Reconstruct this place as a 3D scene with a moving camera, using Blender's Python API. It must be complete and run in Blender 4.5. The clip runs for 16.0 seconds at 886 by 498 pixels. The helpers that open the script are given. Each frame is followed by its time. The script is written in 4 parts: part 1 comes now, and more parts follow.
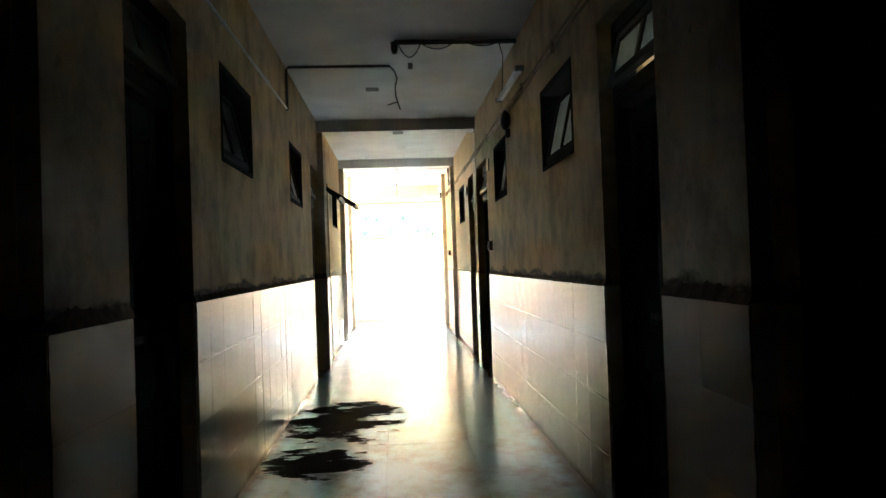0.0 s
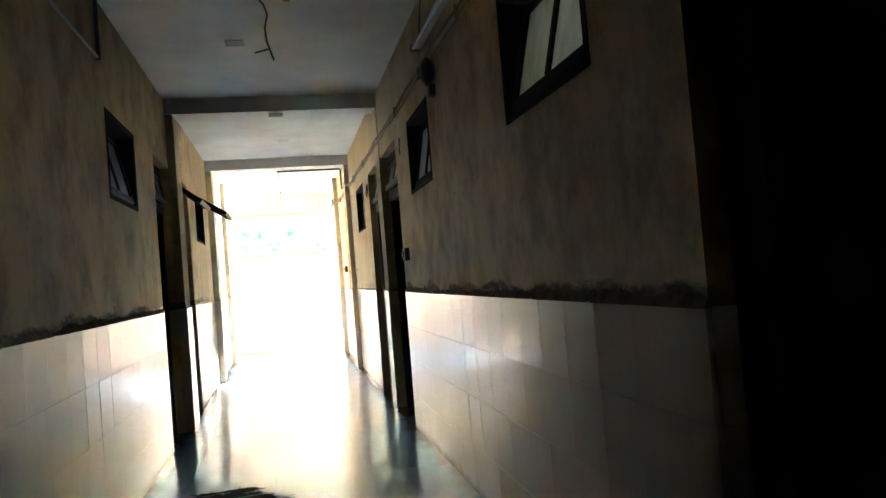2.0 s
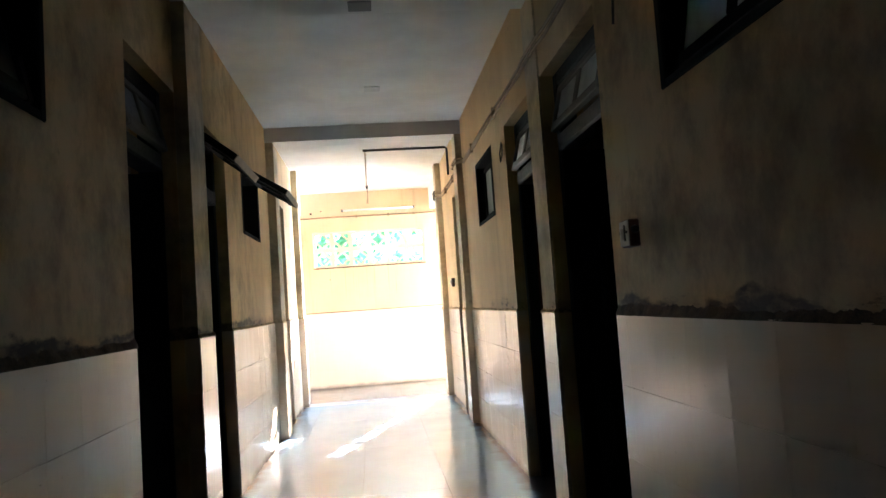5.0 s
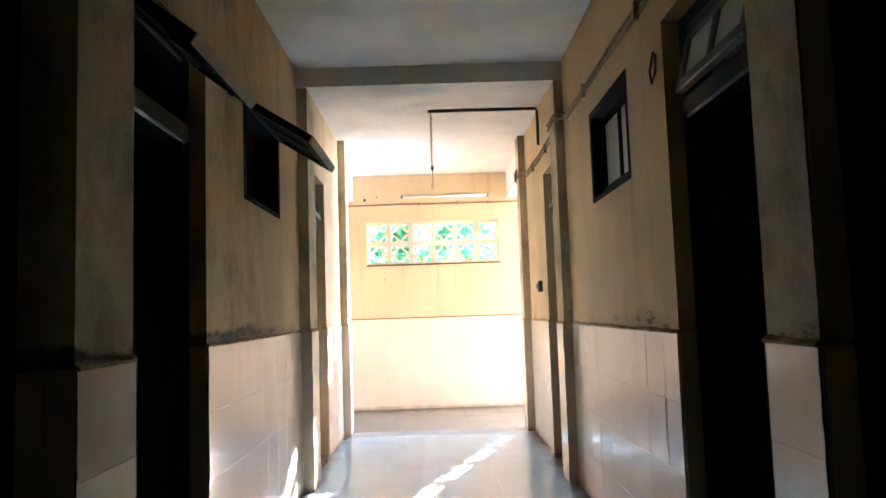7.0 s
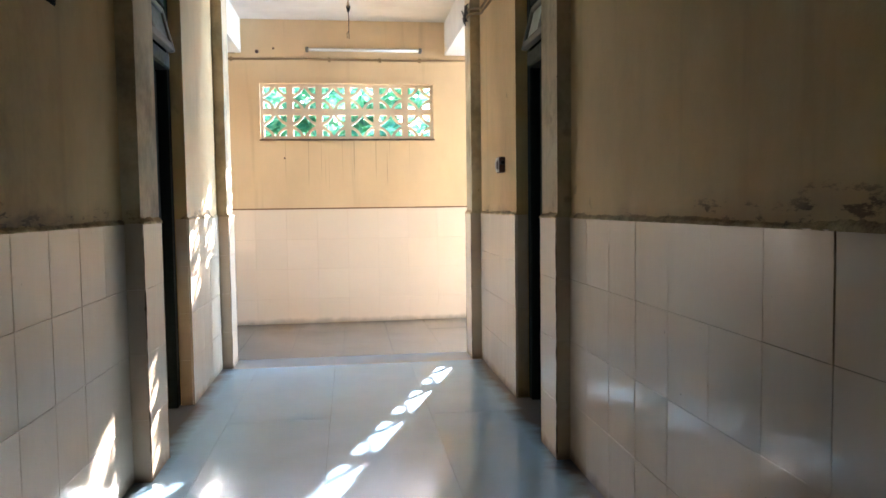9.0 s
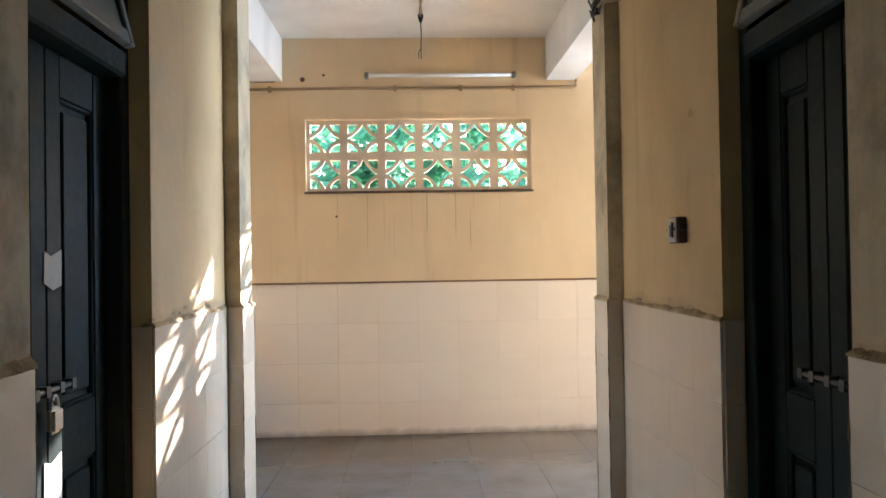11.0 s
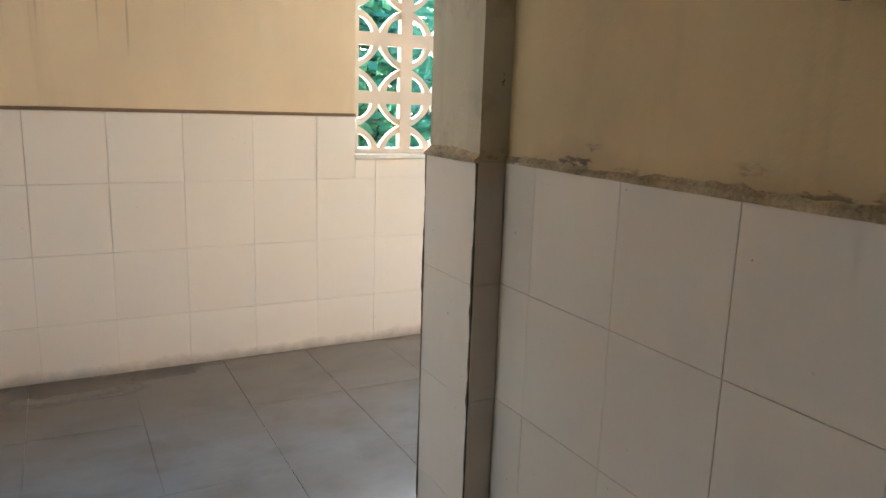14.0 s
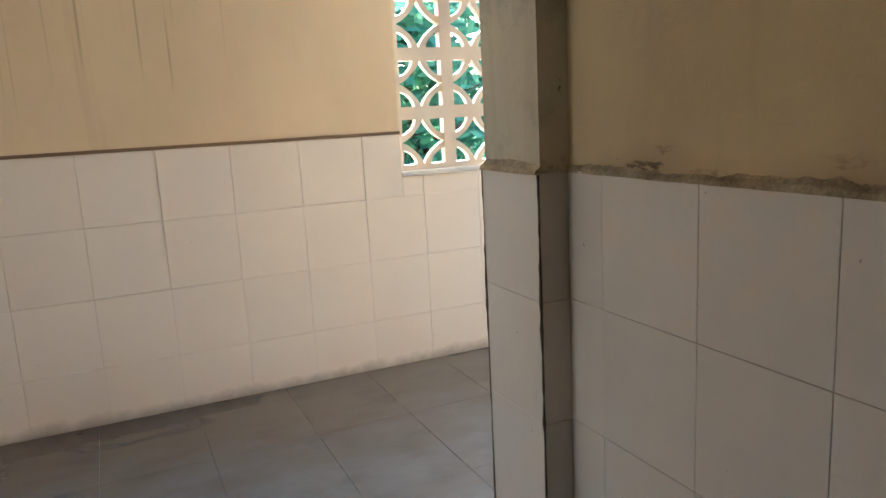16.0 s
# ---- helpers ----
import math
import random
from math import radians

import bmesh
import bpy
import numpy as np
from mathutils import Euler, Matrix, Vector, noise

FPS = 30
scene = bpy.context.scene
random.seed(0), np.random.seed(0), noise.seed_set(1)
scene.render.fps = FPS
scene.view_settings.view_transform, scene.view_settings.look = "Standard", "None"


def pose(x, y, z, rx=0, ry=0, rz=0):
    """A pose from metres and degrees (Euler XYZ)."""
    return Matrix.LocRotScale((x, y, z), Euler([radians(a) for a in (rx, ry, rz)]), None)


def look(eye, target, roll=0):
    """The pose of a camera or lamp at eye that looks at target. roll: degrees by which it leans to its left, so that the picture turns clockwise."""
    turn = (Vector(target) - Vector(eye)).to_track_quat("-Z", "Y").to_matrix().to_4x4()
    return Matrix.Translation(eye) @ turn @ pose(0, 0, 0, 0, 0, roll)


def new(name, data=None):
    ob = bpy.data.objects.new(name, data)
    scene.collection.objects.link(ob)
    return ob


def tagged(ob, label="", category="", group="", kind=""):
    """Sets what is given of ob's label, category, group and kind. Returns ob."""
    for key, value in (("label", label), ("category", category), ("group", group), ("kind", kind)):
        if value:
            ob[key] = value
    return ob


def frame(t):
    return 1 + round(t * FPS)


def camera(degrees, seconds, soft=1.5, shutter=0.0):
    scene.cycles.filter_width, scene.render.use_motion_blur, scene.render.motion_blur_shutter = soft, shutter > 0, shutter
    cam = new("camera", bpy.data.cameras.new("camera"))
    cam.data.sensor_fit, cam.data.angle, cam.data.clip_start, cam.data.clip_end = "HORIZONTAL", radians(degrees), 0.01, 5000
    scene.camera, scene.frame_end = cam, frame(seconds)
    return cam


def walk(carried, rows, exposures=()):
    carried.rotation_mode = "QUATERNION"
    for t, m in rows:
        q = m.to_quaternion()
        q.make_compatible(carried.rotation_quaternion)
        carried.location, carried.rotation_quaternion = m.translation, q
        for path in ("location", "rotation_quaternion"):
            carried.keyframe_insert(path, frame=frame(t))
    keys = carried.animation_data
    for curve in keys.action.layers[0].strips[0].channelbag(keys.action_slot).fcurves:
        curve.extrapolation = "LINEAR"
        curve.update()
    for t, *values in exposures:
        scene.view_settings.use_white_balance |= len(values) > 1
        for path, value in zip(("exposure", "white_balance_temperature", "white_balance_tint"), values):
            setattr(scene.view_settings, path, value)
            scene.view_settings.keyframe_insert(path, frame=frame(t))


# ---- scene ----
cam = camera(62.7, 16.0, 1.5)
PATH = [
    (0, (-0.007, -1.473, 1.25), (0.121, 0.523, 1.287), -2.0),
    (0.5, (0.023, -1.013, 1.249), (0.163, 0.981, 1.294), -2.9),
    (1, (0.063, -0.517, 1.248), (0.265, 1.472, 1.316), -4.2),
    (1.5, (0.054, -0.043, 1.249), (0.384, 1.927, 1.331), -4.5),
    (2, (0.048, 0.479, 1.241), (0.473, 2.432, 1.306), -4.7),
    (2.5, (0.01, 1.006, 1.255), (0.454, 2.955, 1.315), -4.9),
    (3, (0.007, 1.514, 1.216), (0.427, 3.469, 1.259), -4.4),
    (3.5, (-0.03, 2.028, 1.219), (0.359, 3.99, 1.225), -4.7),
    (4, (-0.031, 2.519, 1.219), (0.313, 4.487, 1.315), -5.3),
    (4.5, (-0.015, 3.066, 1.217), (0.285, 5.041, 1.323), -4.2),
    (4.8, (0.017, 3.376, 1.253), (0.274, 5.357, 1.368), -4.5),
    (5, (0.035, 3.593, 1.21), (0.234, 5.578, 1.353), -4.0),
    (5.2, (0.053, 3.806, 1.228), (0.194, 5.796, 1.365), -4.0),
    (7.3, (0.044, 5.878, 1.223), (0.056, 7.87, 1.396), -2.1),
    (7.5, (0.051, 6.069, 1.204), (0.092, 8.064, 1.333), -3.3),
    (7.6, (0.038, 6.158, 1.21), (0.116, 8.154, 1.299), -3.3),
    (8, (0.011, 6.522, 1.138), (0.255, 8.506, 1.067), -4.2),
    (8.2, (0.0, 6.739, 1.129), (0.277, 8.715, 1.003), -2.5),
    (10.3, (0.048, 8.743, 1.276), (0.288, 10.727, 1.206), -0.1),
    (10.5, (-0.004, 8.905, 1.285), (0.221, 10.892, 1.251), -0.4),
    (11, (-0.01, 9.461, 1.333), (0.064, 11.46, 1.358), -0.9),
    (11.5, (-0.008, 9.929, 1.371), (-0.029, 11.928, 1.418), -1.1),
    (11.7, (0.015, 10.099, 1.382), (-0.045, 12.097, 1.424), -1.4),
    (12, (0.04, 10.364, 1.353), (-0.02, 12.363, 1.365), -1.0),
    (12.5, (0.094, 10.753, 1.254), (0.095, 12.749, 1.125), -0.7),
    (13, (0.104, 11.007, 1.224), (0.358, 12.967, 0.923), -1.6),
    (13.2, (0.125, 11.128, 1.219), (0.543, 13.052, 0.868), -0.1),
    (13.5, (0.152, 11.345, 1.209), (0.877, 13.17, 0.832), 1.1),
    (14, (0.114, 11.628, 1.235), (1.038, 13.356, 0.838), 1.9),
    (14.5, (0.128, 11.734, 1.215), (0.786, 13.573, 0.786), 1.0),
    (15, (0.224, 11.844, 1.232), (0.709, 13.737, 0.807), -2.4),
    (15.5, (0.168, 11.765, 1.244), (0.793, 13.623, 0.845), -5.6),
    (16, (0.111, 11.704, 1.246), (0.923, 13.493, 0.875), -3.0),
]
EXPO = [(0.0, 6.85, 6160, 14), (2.0, 6.83, 5970, 14), (3.5, 6.42, 5860, 16), (4.2, 6.15, 5910, 17), (5.0, 5.7, 6080, 19), (7.4, 5.08, 6150, 22), (8.2, 4.62, 5880, 15), (10.4, 3.82, 6250, 17), (11.5, 3.57, 5950, 17), (12.0, 3.5, 5950, 17), (12.5, 3.16, 5950, 18), (13.0, 3.17, 5850, 14), (13.5, 3.35, 5900, 14), (14.2, 3.3, 5700, 12), (15.3, 3.1, 5680, 12), (16.0, 3.12, 5720, 13)]
walk(cam, [(t, look(eye, target, roll)) for t, eye, target, roll in PATH], EXPO)

# ---- world, sun, large lights ----
SUN_TURN, SUN_RISE = 19.6, 22.3     # degrees from +y towards +x, and above the horizon
world = bpy.data.worlds.new("world")
scene.world = world
world.use_nodes = True
wn, wl = world.node_tree.nodes, world.node_tree.links
sky = wn.new("ShaderNodeTexSky")
sky.sky_type, sky.sun_disc = "NISHITA", False
sky.sun_elevation, sky.sun_rotation = radians(SUN_RISE), radians(SUN_TURN)
wl.new(sky.outputs[0], wn["Background"].inputs[0])
wn["Background"].inputs[1].default_value = 0.15


def lamp(name, kind, m, power, color, **more):
    data = bpy.data.lights.new(name, kind)
    data.energy, data.color = power, color
    if "angle" in more:
        data.angle = radians(more["angle"])
    if "size" in more:
        data.shape, data.size, data.size_y = "RECTANGLE", *more["size"]
    ob = new(name, data)
    ob.matrix_world = m
    return ob


sun_way = Vector((math.sin(radians(SUN_TURN)) * math.cos(radians(SUN_RISE)), math.cos(radians(SUN_TURN)) * math.cos(radians(SUN_RISE)), math.sin(radians(SUN_RISE))))
lamp("sun", "SUN", look(Vector((0, 15, 2)) + sun_way * 40, (0, 15, 2)), 5.0, (1.0, 0.93, 0.82), angle=0.5)
# daylight in the inferred opening at the east end of the cross passage
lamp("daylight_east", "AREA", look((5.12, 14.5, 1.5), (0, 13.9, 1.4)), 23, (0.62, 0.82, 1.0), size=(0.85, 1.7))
# added lamp out of view outside the east screen, standing in for its sky
lamp("screen_fill", "AREA", look((3.75, 16.4, 1.7), (-0.93, 12.4, 1.2)), 140, (0.47, 0.73, 1.0), size=(1.1, 1.5))
# added fill in an assumed, unseen opening at the passage's west end
lamp("west_fill", "AREA", look((-5.15, 14.1, 1.7), (0, 14.1, 1.1)), 3.0, (0.74, 0.87, 1.0), size=(1.4, 1.5))

# ---- materials ----


def nodes_of(name):
    m = bpy.data.materials.new(name)
    m.use_nodes = True
    t = m.node_tree
    return m, t.nodes, t.links, t.nodes["Principled BSDF"]


def add(n, kind, **values):
    node = n.new(kind)
    for key, value in values.items():
        node.inputs[key.replace("_", " ")].default_value = value
    return node


def noise_at(n, l, scale, stretch=(1, 1, 1), detail=5.0, rough=0.6):
    geo, mp = n.new("ShaderNodeNewGeometry"), n.new("ShaderNodeVectorMath")
    mp.operation = "MULTIPLY"
    mp.inputs[1].default_value = stretch
    l.new(geo.outputs["Position"], mp.inputs[0])
    tex = add(n, "ShaderNodeTexNoise", Scale=scale, Detail=detail, Roughness=rough)
    l.new(mp.outputs[0], tex.inputs["Vector"])
    return tex.outputs["Fac"]


def span(n, l, value, a, b, c=0.0, d=1.0):
    node = n.new("ShaderNodeMapRange")
    for k, v in zip(range(1, 5), (a, b, c, d)):
        node.inputs[k].default_value = v
    l.new(value, node.inputs[0])
    return node.outputs[0]


def calc(n, l, kind, a, b):
    node = n.new("ShaderNodeMath")
    node.operation = kind
    for k, v in ((0, a), (1, b)):
        if isinstance(v, (int, float)):
            node.inputs[k].default_value = v
        else:
            l.new(v, node.inputs[k])
    return node.outputs[0]


def blend(n, l, fac, a, b):
    node = n.new("ShaderNodeMix")
    node.data_type = "RGBA"
    for k, v in ((0, fac), (6, a), (7, b)):
        if isinstance(v, (int, float)):
            node.inputs[k].default_value = v
        elif isinstance(v, tuple):
            node.inputs[k].default_value = (*v, 1)
        else:
            l.new(v, node.inputs[k])
    return node.outputs[2]


def bump(n, l, b, height, strength, distance=0.01):
    node = add(n, "ShaderNodeBump", Strength=strength, Distance=distance)
    l.new(height, node.inputs["Height"])
    l.new(node.outputs[0], b.inputs["Normal"])


def plain(name, base, rough=0.5, metal=0.0, vary=0.25, scale=9.0, relief=0.15, second=None):
    """A surface of one colour with a coarse and a fine variation."""
    m, n, l, b = nodes_of(name)
    coarse, fine = noise_at(n, l, scale * 0.25), noise_at(n, l, scale * 4)
    dark = second or tuple(c * (1 - vary) for c in base)
    both = calc(n, l, "ADD", calc(n, l, "MULTIPLY", coarse, 0.7), calc(n, l, "MULTIPLY", fine, 0.3))
    l.new(blend(n, l, span(n, l, both, 0.35, 0.65), dark, base), b.inputs["Base Color"])
    l.new(span(n, l, fine, 0.3, 0.7, max(rough - 0.08, 0.03), min(rough + 0.08, 1)), b.inputs["Roughness"])
    b.inputs["Metallic"].default_value = metal
    bump(n, l, b, fine, relief, 0.004)
    return m


def plaster(name, base, worn, band, drips=None, dirt=0.15, relief=0.35):
    """Painted plaster: cloudy paint, fine grain, thin run marks, and flaking mould just above the tiles (band: its foot)."""
    m, n, l, b = nodes_of(name)
    cloud, grain = noise_at(n, l, 1.6, (1, 1, 0.6)), noise_at(n, l, 38)
    runs = noise_at(n, l, 7.0, (1.0, 1.0, 0.06), 3)
    color = blend(n, l, span(n, l, cloud, 0.35, 0.7), base, worn)
    color = color if not (band or drips) else blend(n, l, span(n, l, runs, 0.58, 0.74, 0, 0.32), color, tuple(c * 0.55 for c in worn))
    spot = noise_at(n, l, 5.5, (1, 1, 1), 2)
    color = color if not band else blend(n, l, span(n, l, spot, 0.72, 0.76, 0, 0.5), color, tuple(c * 0.5 for c in worn))
    if drips:
        x0, x1, low, high = drips
        geo, xyz = n.new("ShaderNodeNewGeometry"), n.new("ShaderNodeSeparateXYZ")
        l.new(geo.outputs["Position"], xyz.inputs[0])
        thin = span(n, l, noise_at(n, l, 1.0, (21, 0.2, 0.25), 2), 0.64, 0.70)
        reach = calc(n, l, "ADD", xyz.outputs[2], calc(n, l, "MULTIPLY", noise_at(n, l, 1.0, (9, 0.2, 0.1), 1), 0.7))
        thin = calc(n, l, "MULTIPLY", thin, span(n, l, reach, low + 0.33, low + 0.5))
        thin = calc(n, l, "MULTIPLY", thin, span(n, l, xyz.outputs[2], high, high - 0.03))
        thin = calc(n, l, "MULTIPLY", thin, calc(n, l, "MULTIPLY", span(n, l, xyz.outputs[0], x0, x0 + 0.1), span(n, l, xyz.outputs[0], x1, x1 - 0.1)))
        color = blend(n, l, calc(n, l, "MULTIPLY", thin, 0.42), color, (0.10, 0.065, 0.04))
    if band:
        geo, xyz = n.new("ShaderNodeNewGeometry"), n.new("ShaderNodeSeparateXYZ")
        l.new(geo.outputs["Position"], xyz.inputs[0])
        above = calc(n, l, "SUBTRACT", xyz.outputs[2], band)
        patchy = noise_at(n, l, 1.7, (1, 1, 1), 4)
        reach = calc(n, l, "MULTIPLY", span(n, l, patchy, 0.35, 0.68), 0.11)
        near = span(n, l, calc(n, l, "SUBTRACT", calc(n, l, "ADD", reach, 0.012), above), 0.0, 0.07)
        deep_bays = span(n, l, calc(n, l, "SUBTRACT", xyz.outputs[1], span(n, l, xyz.outputs[0], 0.5, -0.5, 0, 2.8)), 7.6, 6.4)
        crust = calc(n, l, "ADD", calc(n, l, "MULTIPLY", noise_at(n, l, 5.0, (1, 0.5, 1.2), 6, 0.6), 0.24), -0.065)
        crust = span(n, l, calc(n, l, "SUBTRACT", crust, above), 0.0, 0.02)
        crust = calc(n, l, "MULTIPLY", calc(n, l, "MULTIPLY", crust, deep_bays), span(n, l, noise_at(n, l, 26, (1, 0.5, 1), 6), 0.36, 0.52, 0.55, 0.97))
        near = calc(n, l, "MULTIPLY", near, span(n, l, above, -0.012, -0.006))
        flecks = span(n, l, calc(n, l, "ADD", noise_at(n, l, 26, (1, 0.35, 1.2), 9, 0.7), calc(n, l, "MULTIPLY", near, 0.09)), 0.60, 0.66)
        color = blend(n, l, calc(n, l, "MULTIPLY", near, 0.45), color, (0.26, 0.175, 0.09))
        color = blend(n, l, calc(n, l, "MULTIPLY", calc(n, l, "MULTIPLY", flecks, near), 0.9), color, (0.075, 0.045, 0.02))
        color = blend(n, l, calc(n, l, "MULTIPLY", crust, span(n, l, above, -0.012, -0.006)), color, (0.05, 0.034, 0.02))
        # mottled grime, stronger in the deep bays, where dimness is painted in too
        grime = span(n, l, noise_at(n, l, 3.4, (1, 1, 0.8), 9, 0.7), 0.45, 0.64, 0, 0.65)
        color = blend(n, l, calc(n, l, "MULTIPLY", grime, span(n, l, deep_bays, 0, 1, dirt, 1)), color, tuple(c * 0.36 for c in worn))
    if dirt > 0.5:
        pits = span(n, l, noise_at(n, l, 15, (1, 1, 0.55), 5, 0.7), 0.68, 0.71)
        color = blend(n, l, calc(n, l, "MULTIPLY", pits, 0.75), color, (0.06, 0.042, 0.03))
    l.new(color, b.inputs["Base Color"])
    b.inputs["Roughness"].default_value = 0.72
    bump(n, l, b, calc(n, l, "ADD", grain, calc(n, l, "MULTIPLY", cloud, 2.0)), relief, 0.006)
    return m


def glazed(name, base, dirt, rough, grime=0.35):
    """Glazed tile: each piece a little different, with grime at its foot and wiped smears in the gloss."""
    m, n, l, b = nodes_of(name)
    info = n.new("ShaderNodeObjectInfo")
    color = blend(n, l, info.outputs["Random"], base, tuple(c * 0.95 for c in base))
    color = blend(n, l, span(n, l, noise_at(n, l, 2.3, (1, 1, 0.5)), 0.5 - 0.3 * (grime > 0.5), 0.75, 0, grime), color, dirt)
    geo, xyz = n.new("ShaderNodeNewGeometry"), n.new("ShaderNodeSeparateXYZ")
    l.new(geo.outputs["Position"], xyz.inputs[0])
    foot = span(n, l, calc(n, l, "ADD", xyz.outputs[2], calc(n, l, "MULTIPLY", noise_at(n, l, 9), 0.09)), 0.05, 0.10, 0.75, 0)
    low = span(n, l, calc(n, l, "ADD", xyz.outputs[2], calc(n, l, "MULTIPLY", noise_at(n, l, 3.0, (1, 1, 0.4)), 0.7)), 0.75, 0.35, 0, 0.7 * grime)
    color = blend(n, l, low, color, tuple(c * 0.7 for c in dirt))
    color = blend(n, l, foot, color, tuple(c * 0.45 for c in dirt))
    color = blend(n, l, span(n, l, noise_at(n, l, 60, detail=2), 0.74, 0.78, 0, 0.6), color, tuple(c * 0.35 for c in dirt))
    l.new(color, b.inputs["Base Color"])
    l.new(span(n, l, noise_at(n, l, 4.0, (1, 1, 0.2)), 0.35, 0.7, rough, rough + 0.09), b.inputs["Roughness"])
    wavy = calc(n, l, "ADD", noise_at(n, l, 3.5), calc(n, l, "MULTIPLY", noise_at(n, l, 9.0, (1, 1, 0.1), 2), 1.2 if grime > 0.2 else 0.15))
    bump(n, l, b, wavy, 0.16, 0.01)
    return m


def chipped(name, base, worn, rust):
    """Old whitewashed slab: dingy patches, rust blots and dark pits."""
    m, n, l, b = nodes_of(name)
    color = blend(n, l, span(n, l, noise_at(n, l, 5.0, detail=6), 0.5, 0.78), base, worn)
    color = blend(n, l, span(n, l, noise_at(n, l, 7.5, detail=3), 0.66, 0.74, 0, 0.8), color, rust)
    color = blend(n, l, span(n, l, noise_at(n, l, 42, detail=3), 0.70, 0.75, 0, 0.8), color, (0.12, 0.08, 0.05))
    l.new(color, b.inputs["Base Color"])
    b.inputs["Roughness"].default_value = 0.65
    bump(n, l, b, noise_at(n, l, 18, detail=8), 0.4, 0.006)
    return m


def polished(name, base, rough, dusty):
    """Polished stone slabs, with a wet black spill, brown dust by the walls and scuffs."""
    m, n, l, b = nodes_of(name)
    info = n.new("ShaderNodeObjectInfo")
    color = blend(n, l, info.outputs["Random"], base, tuple(c * 0.93 for c in base))
    cloud = noise_at(n, l, 3.0, detail=8)
    color = blend(n, l, span(n, l, cloud, 0.4, 0.72, 0, 0.45), color, tuple(c * 0.78 for c in base))
    geo, xyz = n.new("ShaderNodeNewGeometry"), n.new("ShaderNodeSeparateXYZ")
    l.new(geo.outputs["Position"], xyz.inputs[0])
    x, y = xyz.outputs[0], xyz.outputs[1]
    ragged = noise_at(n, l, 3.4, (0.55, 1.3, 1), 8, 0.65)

    feather = calc(n, l, "ADD", calc(n, l, "MULTIPLY", noise_at(n, l, 3.6, (0.7, 1.2, 1), 9, 0.7), 0.75), calc(n, l, "MULTIPLY", noise_at(n, l, 9.0, (0.35, 1.6, 1), 6, 0.7), 0.25))

    def pool(cx, cy, rx, ry):
        dx = calc(n, l, "DIVIDE", calc(n, l, "SUBTRACT", x, cx), rx)
        dy = calc(n, l, "DIVIDE", calc(n, l, "SUBTRACT", y, cy), ry)
        far = calc(n, l, "ADD", calc(n, l, "MULTIPLY", dx, dx), calc(n, l, "MULTIPLY", dy, dy))
        return span(n, l, calc(n, l, "SUBTRACT", feather, calc(n, l, "MULTIPLY", far, 0.2)), 0.355, 0.41)

    spill = calc(n, l, "MAXIMUM", pool(-0.47, 4.5, 0.56, 0.95), pool(-0.58, 3.25, 0.46, 0.42))
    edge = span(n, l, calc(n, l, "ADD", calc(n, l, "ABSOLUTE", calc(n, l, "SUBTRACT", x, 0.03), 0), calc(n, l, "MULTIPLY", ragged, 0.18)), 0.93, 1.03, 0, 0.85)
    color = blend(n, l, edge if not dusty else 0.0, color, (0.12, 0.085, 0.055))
    if not dusty:
        soiled = calc(n, l, "MULTIPLY", span(n, l, noise_at(n, l, 2.4, (1.2, 0.8, 1), 9, 0.72), 0.46, 0.66, 0, 0.75), calc(n, l, "SUBTRACT", 1.0, span(n, l, calc(n, l, "ADD", y, calc(n, l, "MULTIPLY", ragged, 1.5)), 4.2, 5.6)))
        color = blend(n, l, soiled, color, (0.16, 0.125, 0.085))
    color = blend(n, l, spill, color, (0.018, 0.018, 0.02))
    if dusty:
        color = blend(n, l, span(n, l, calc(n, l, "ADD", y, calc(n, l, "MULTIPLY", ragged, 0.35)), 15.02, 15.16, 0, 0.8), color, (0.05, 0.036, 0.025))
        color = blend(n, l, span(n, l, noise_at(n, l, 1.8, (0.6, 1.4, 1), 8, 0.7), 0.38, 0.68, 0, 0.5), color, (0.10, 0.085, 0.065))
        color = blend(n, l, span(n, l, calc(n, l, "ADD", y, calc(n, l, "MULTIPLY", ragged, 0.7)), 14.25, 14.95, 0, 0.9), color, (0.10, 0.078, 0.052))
        ring = calc(n, l, "ADD", calc(n, l, "MULTIPLY", calc(n, l, "SUBTRACT", x, 0.12), calc(n, l, "SUBTRACT", x, 0.12)), calc(n, l, "MULTIPLY", calc(n, l, "MULTIPLY", calc(n, l, "SUBTRACT", y, 14.80), calc(n, l, "SUBTRACT", y, 14.80)), 11.0))
        ring = calc(n, l, "ADD", ring, calc(n, l, "MULTIPLY", ragged, 0.2))
        ring = calc(n, l, "MULTIPLY", span(n, l, ring, 0.13, 0.15), span(n, l, ring, 0.19, 0.155))
        color = blend(n, l, calc(n, l, "MULTIPLY", ring, 0.5), color, (0.035, 0.024, 0.016))
        color = blend(n, l, span(n, l, noise_at(n, l, 4.5, (0.9, 1.2, 1), 6, 0.6), 0.48, 0.72, 0, 0.35), color, (0.06, 0.047, 0.035))
        # dark dirt by the slabs and wall foot, their contact shadows painted in too
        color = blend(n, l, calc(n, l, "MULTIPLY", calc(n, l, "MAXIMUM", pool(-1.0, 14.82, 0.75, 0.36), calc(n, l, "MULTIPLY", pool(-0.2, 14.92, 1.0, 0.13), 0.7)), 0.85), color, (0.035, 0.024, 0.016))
    l.new(color, b.inputs["Base Color"])
    l.new(span(n, l, spill, 0, 1, 0.5, 0.04), b.inputs["Specular IOR Level"])
    shine = span(n, l, noise_at(n, l, 2.2, detail=8), 0.35, 0.7, rough, rough + 0.1)
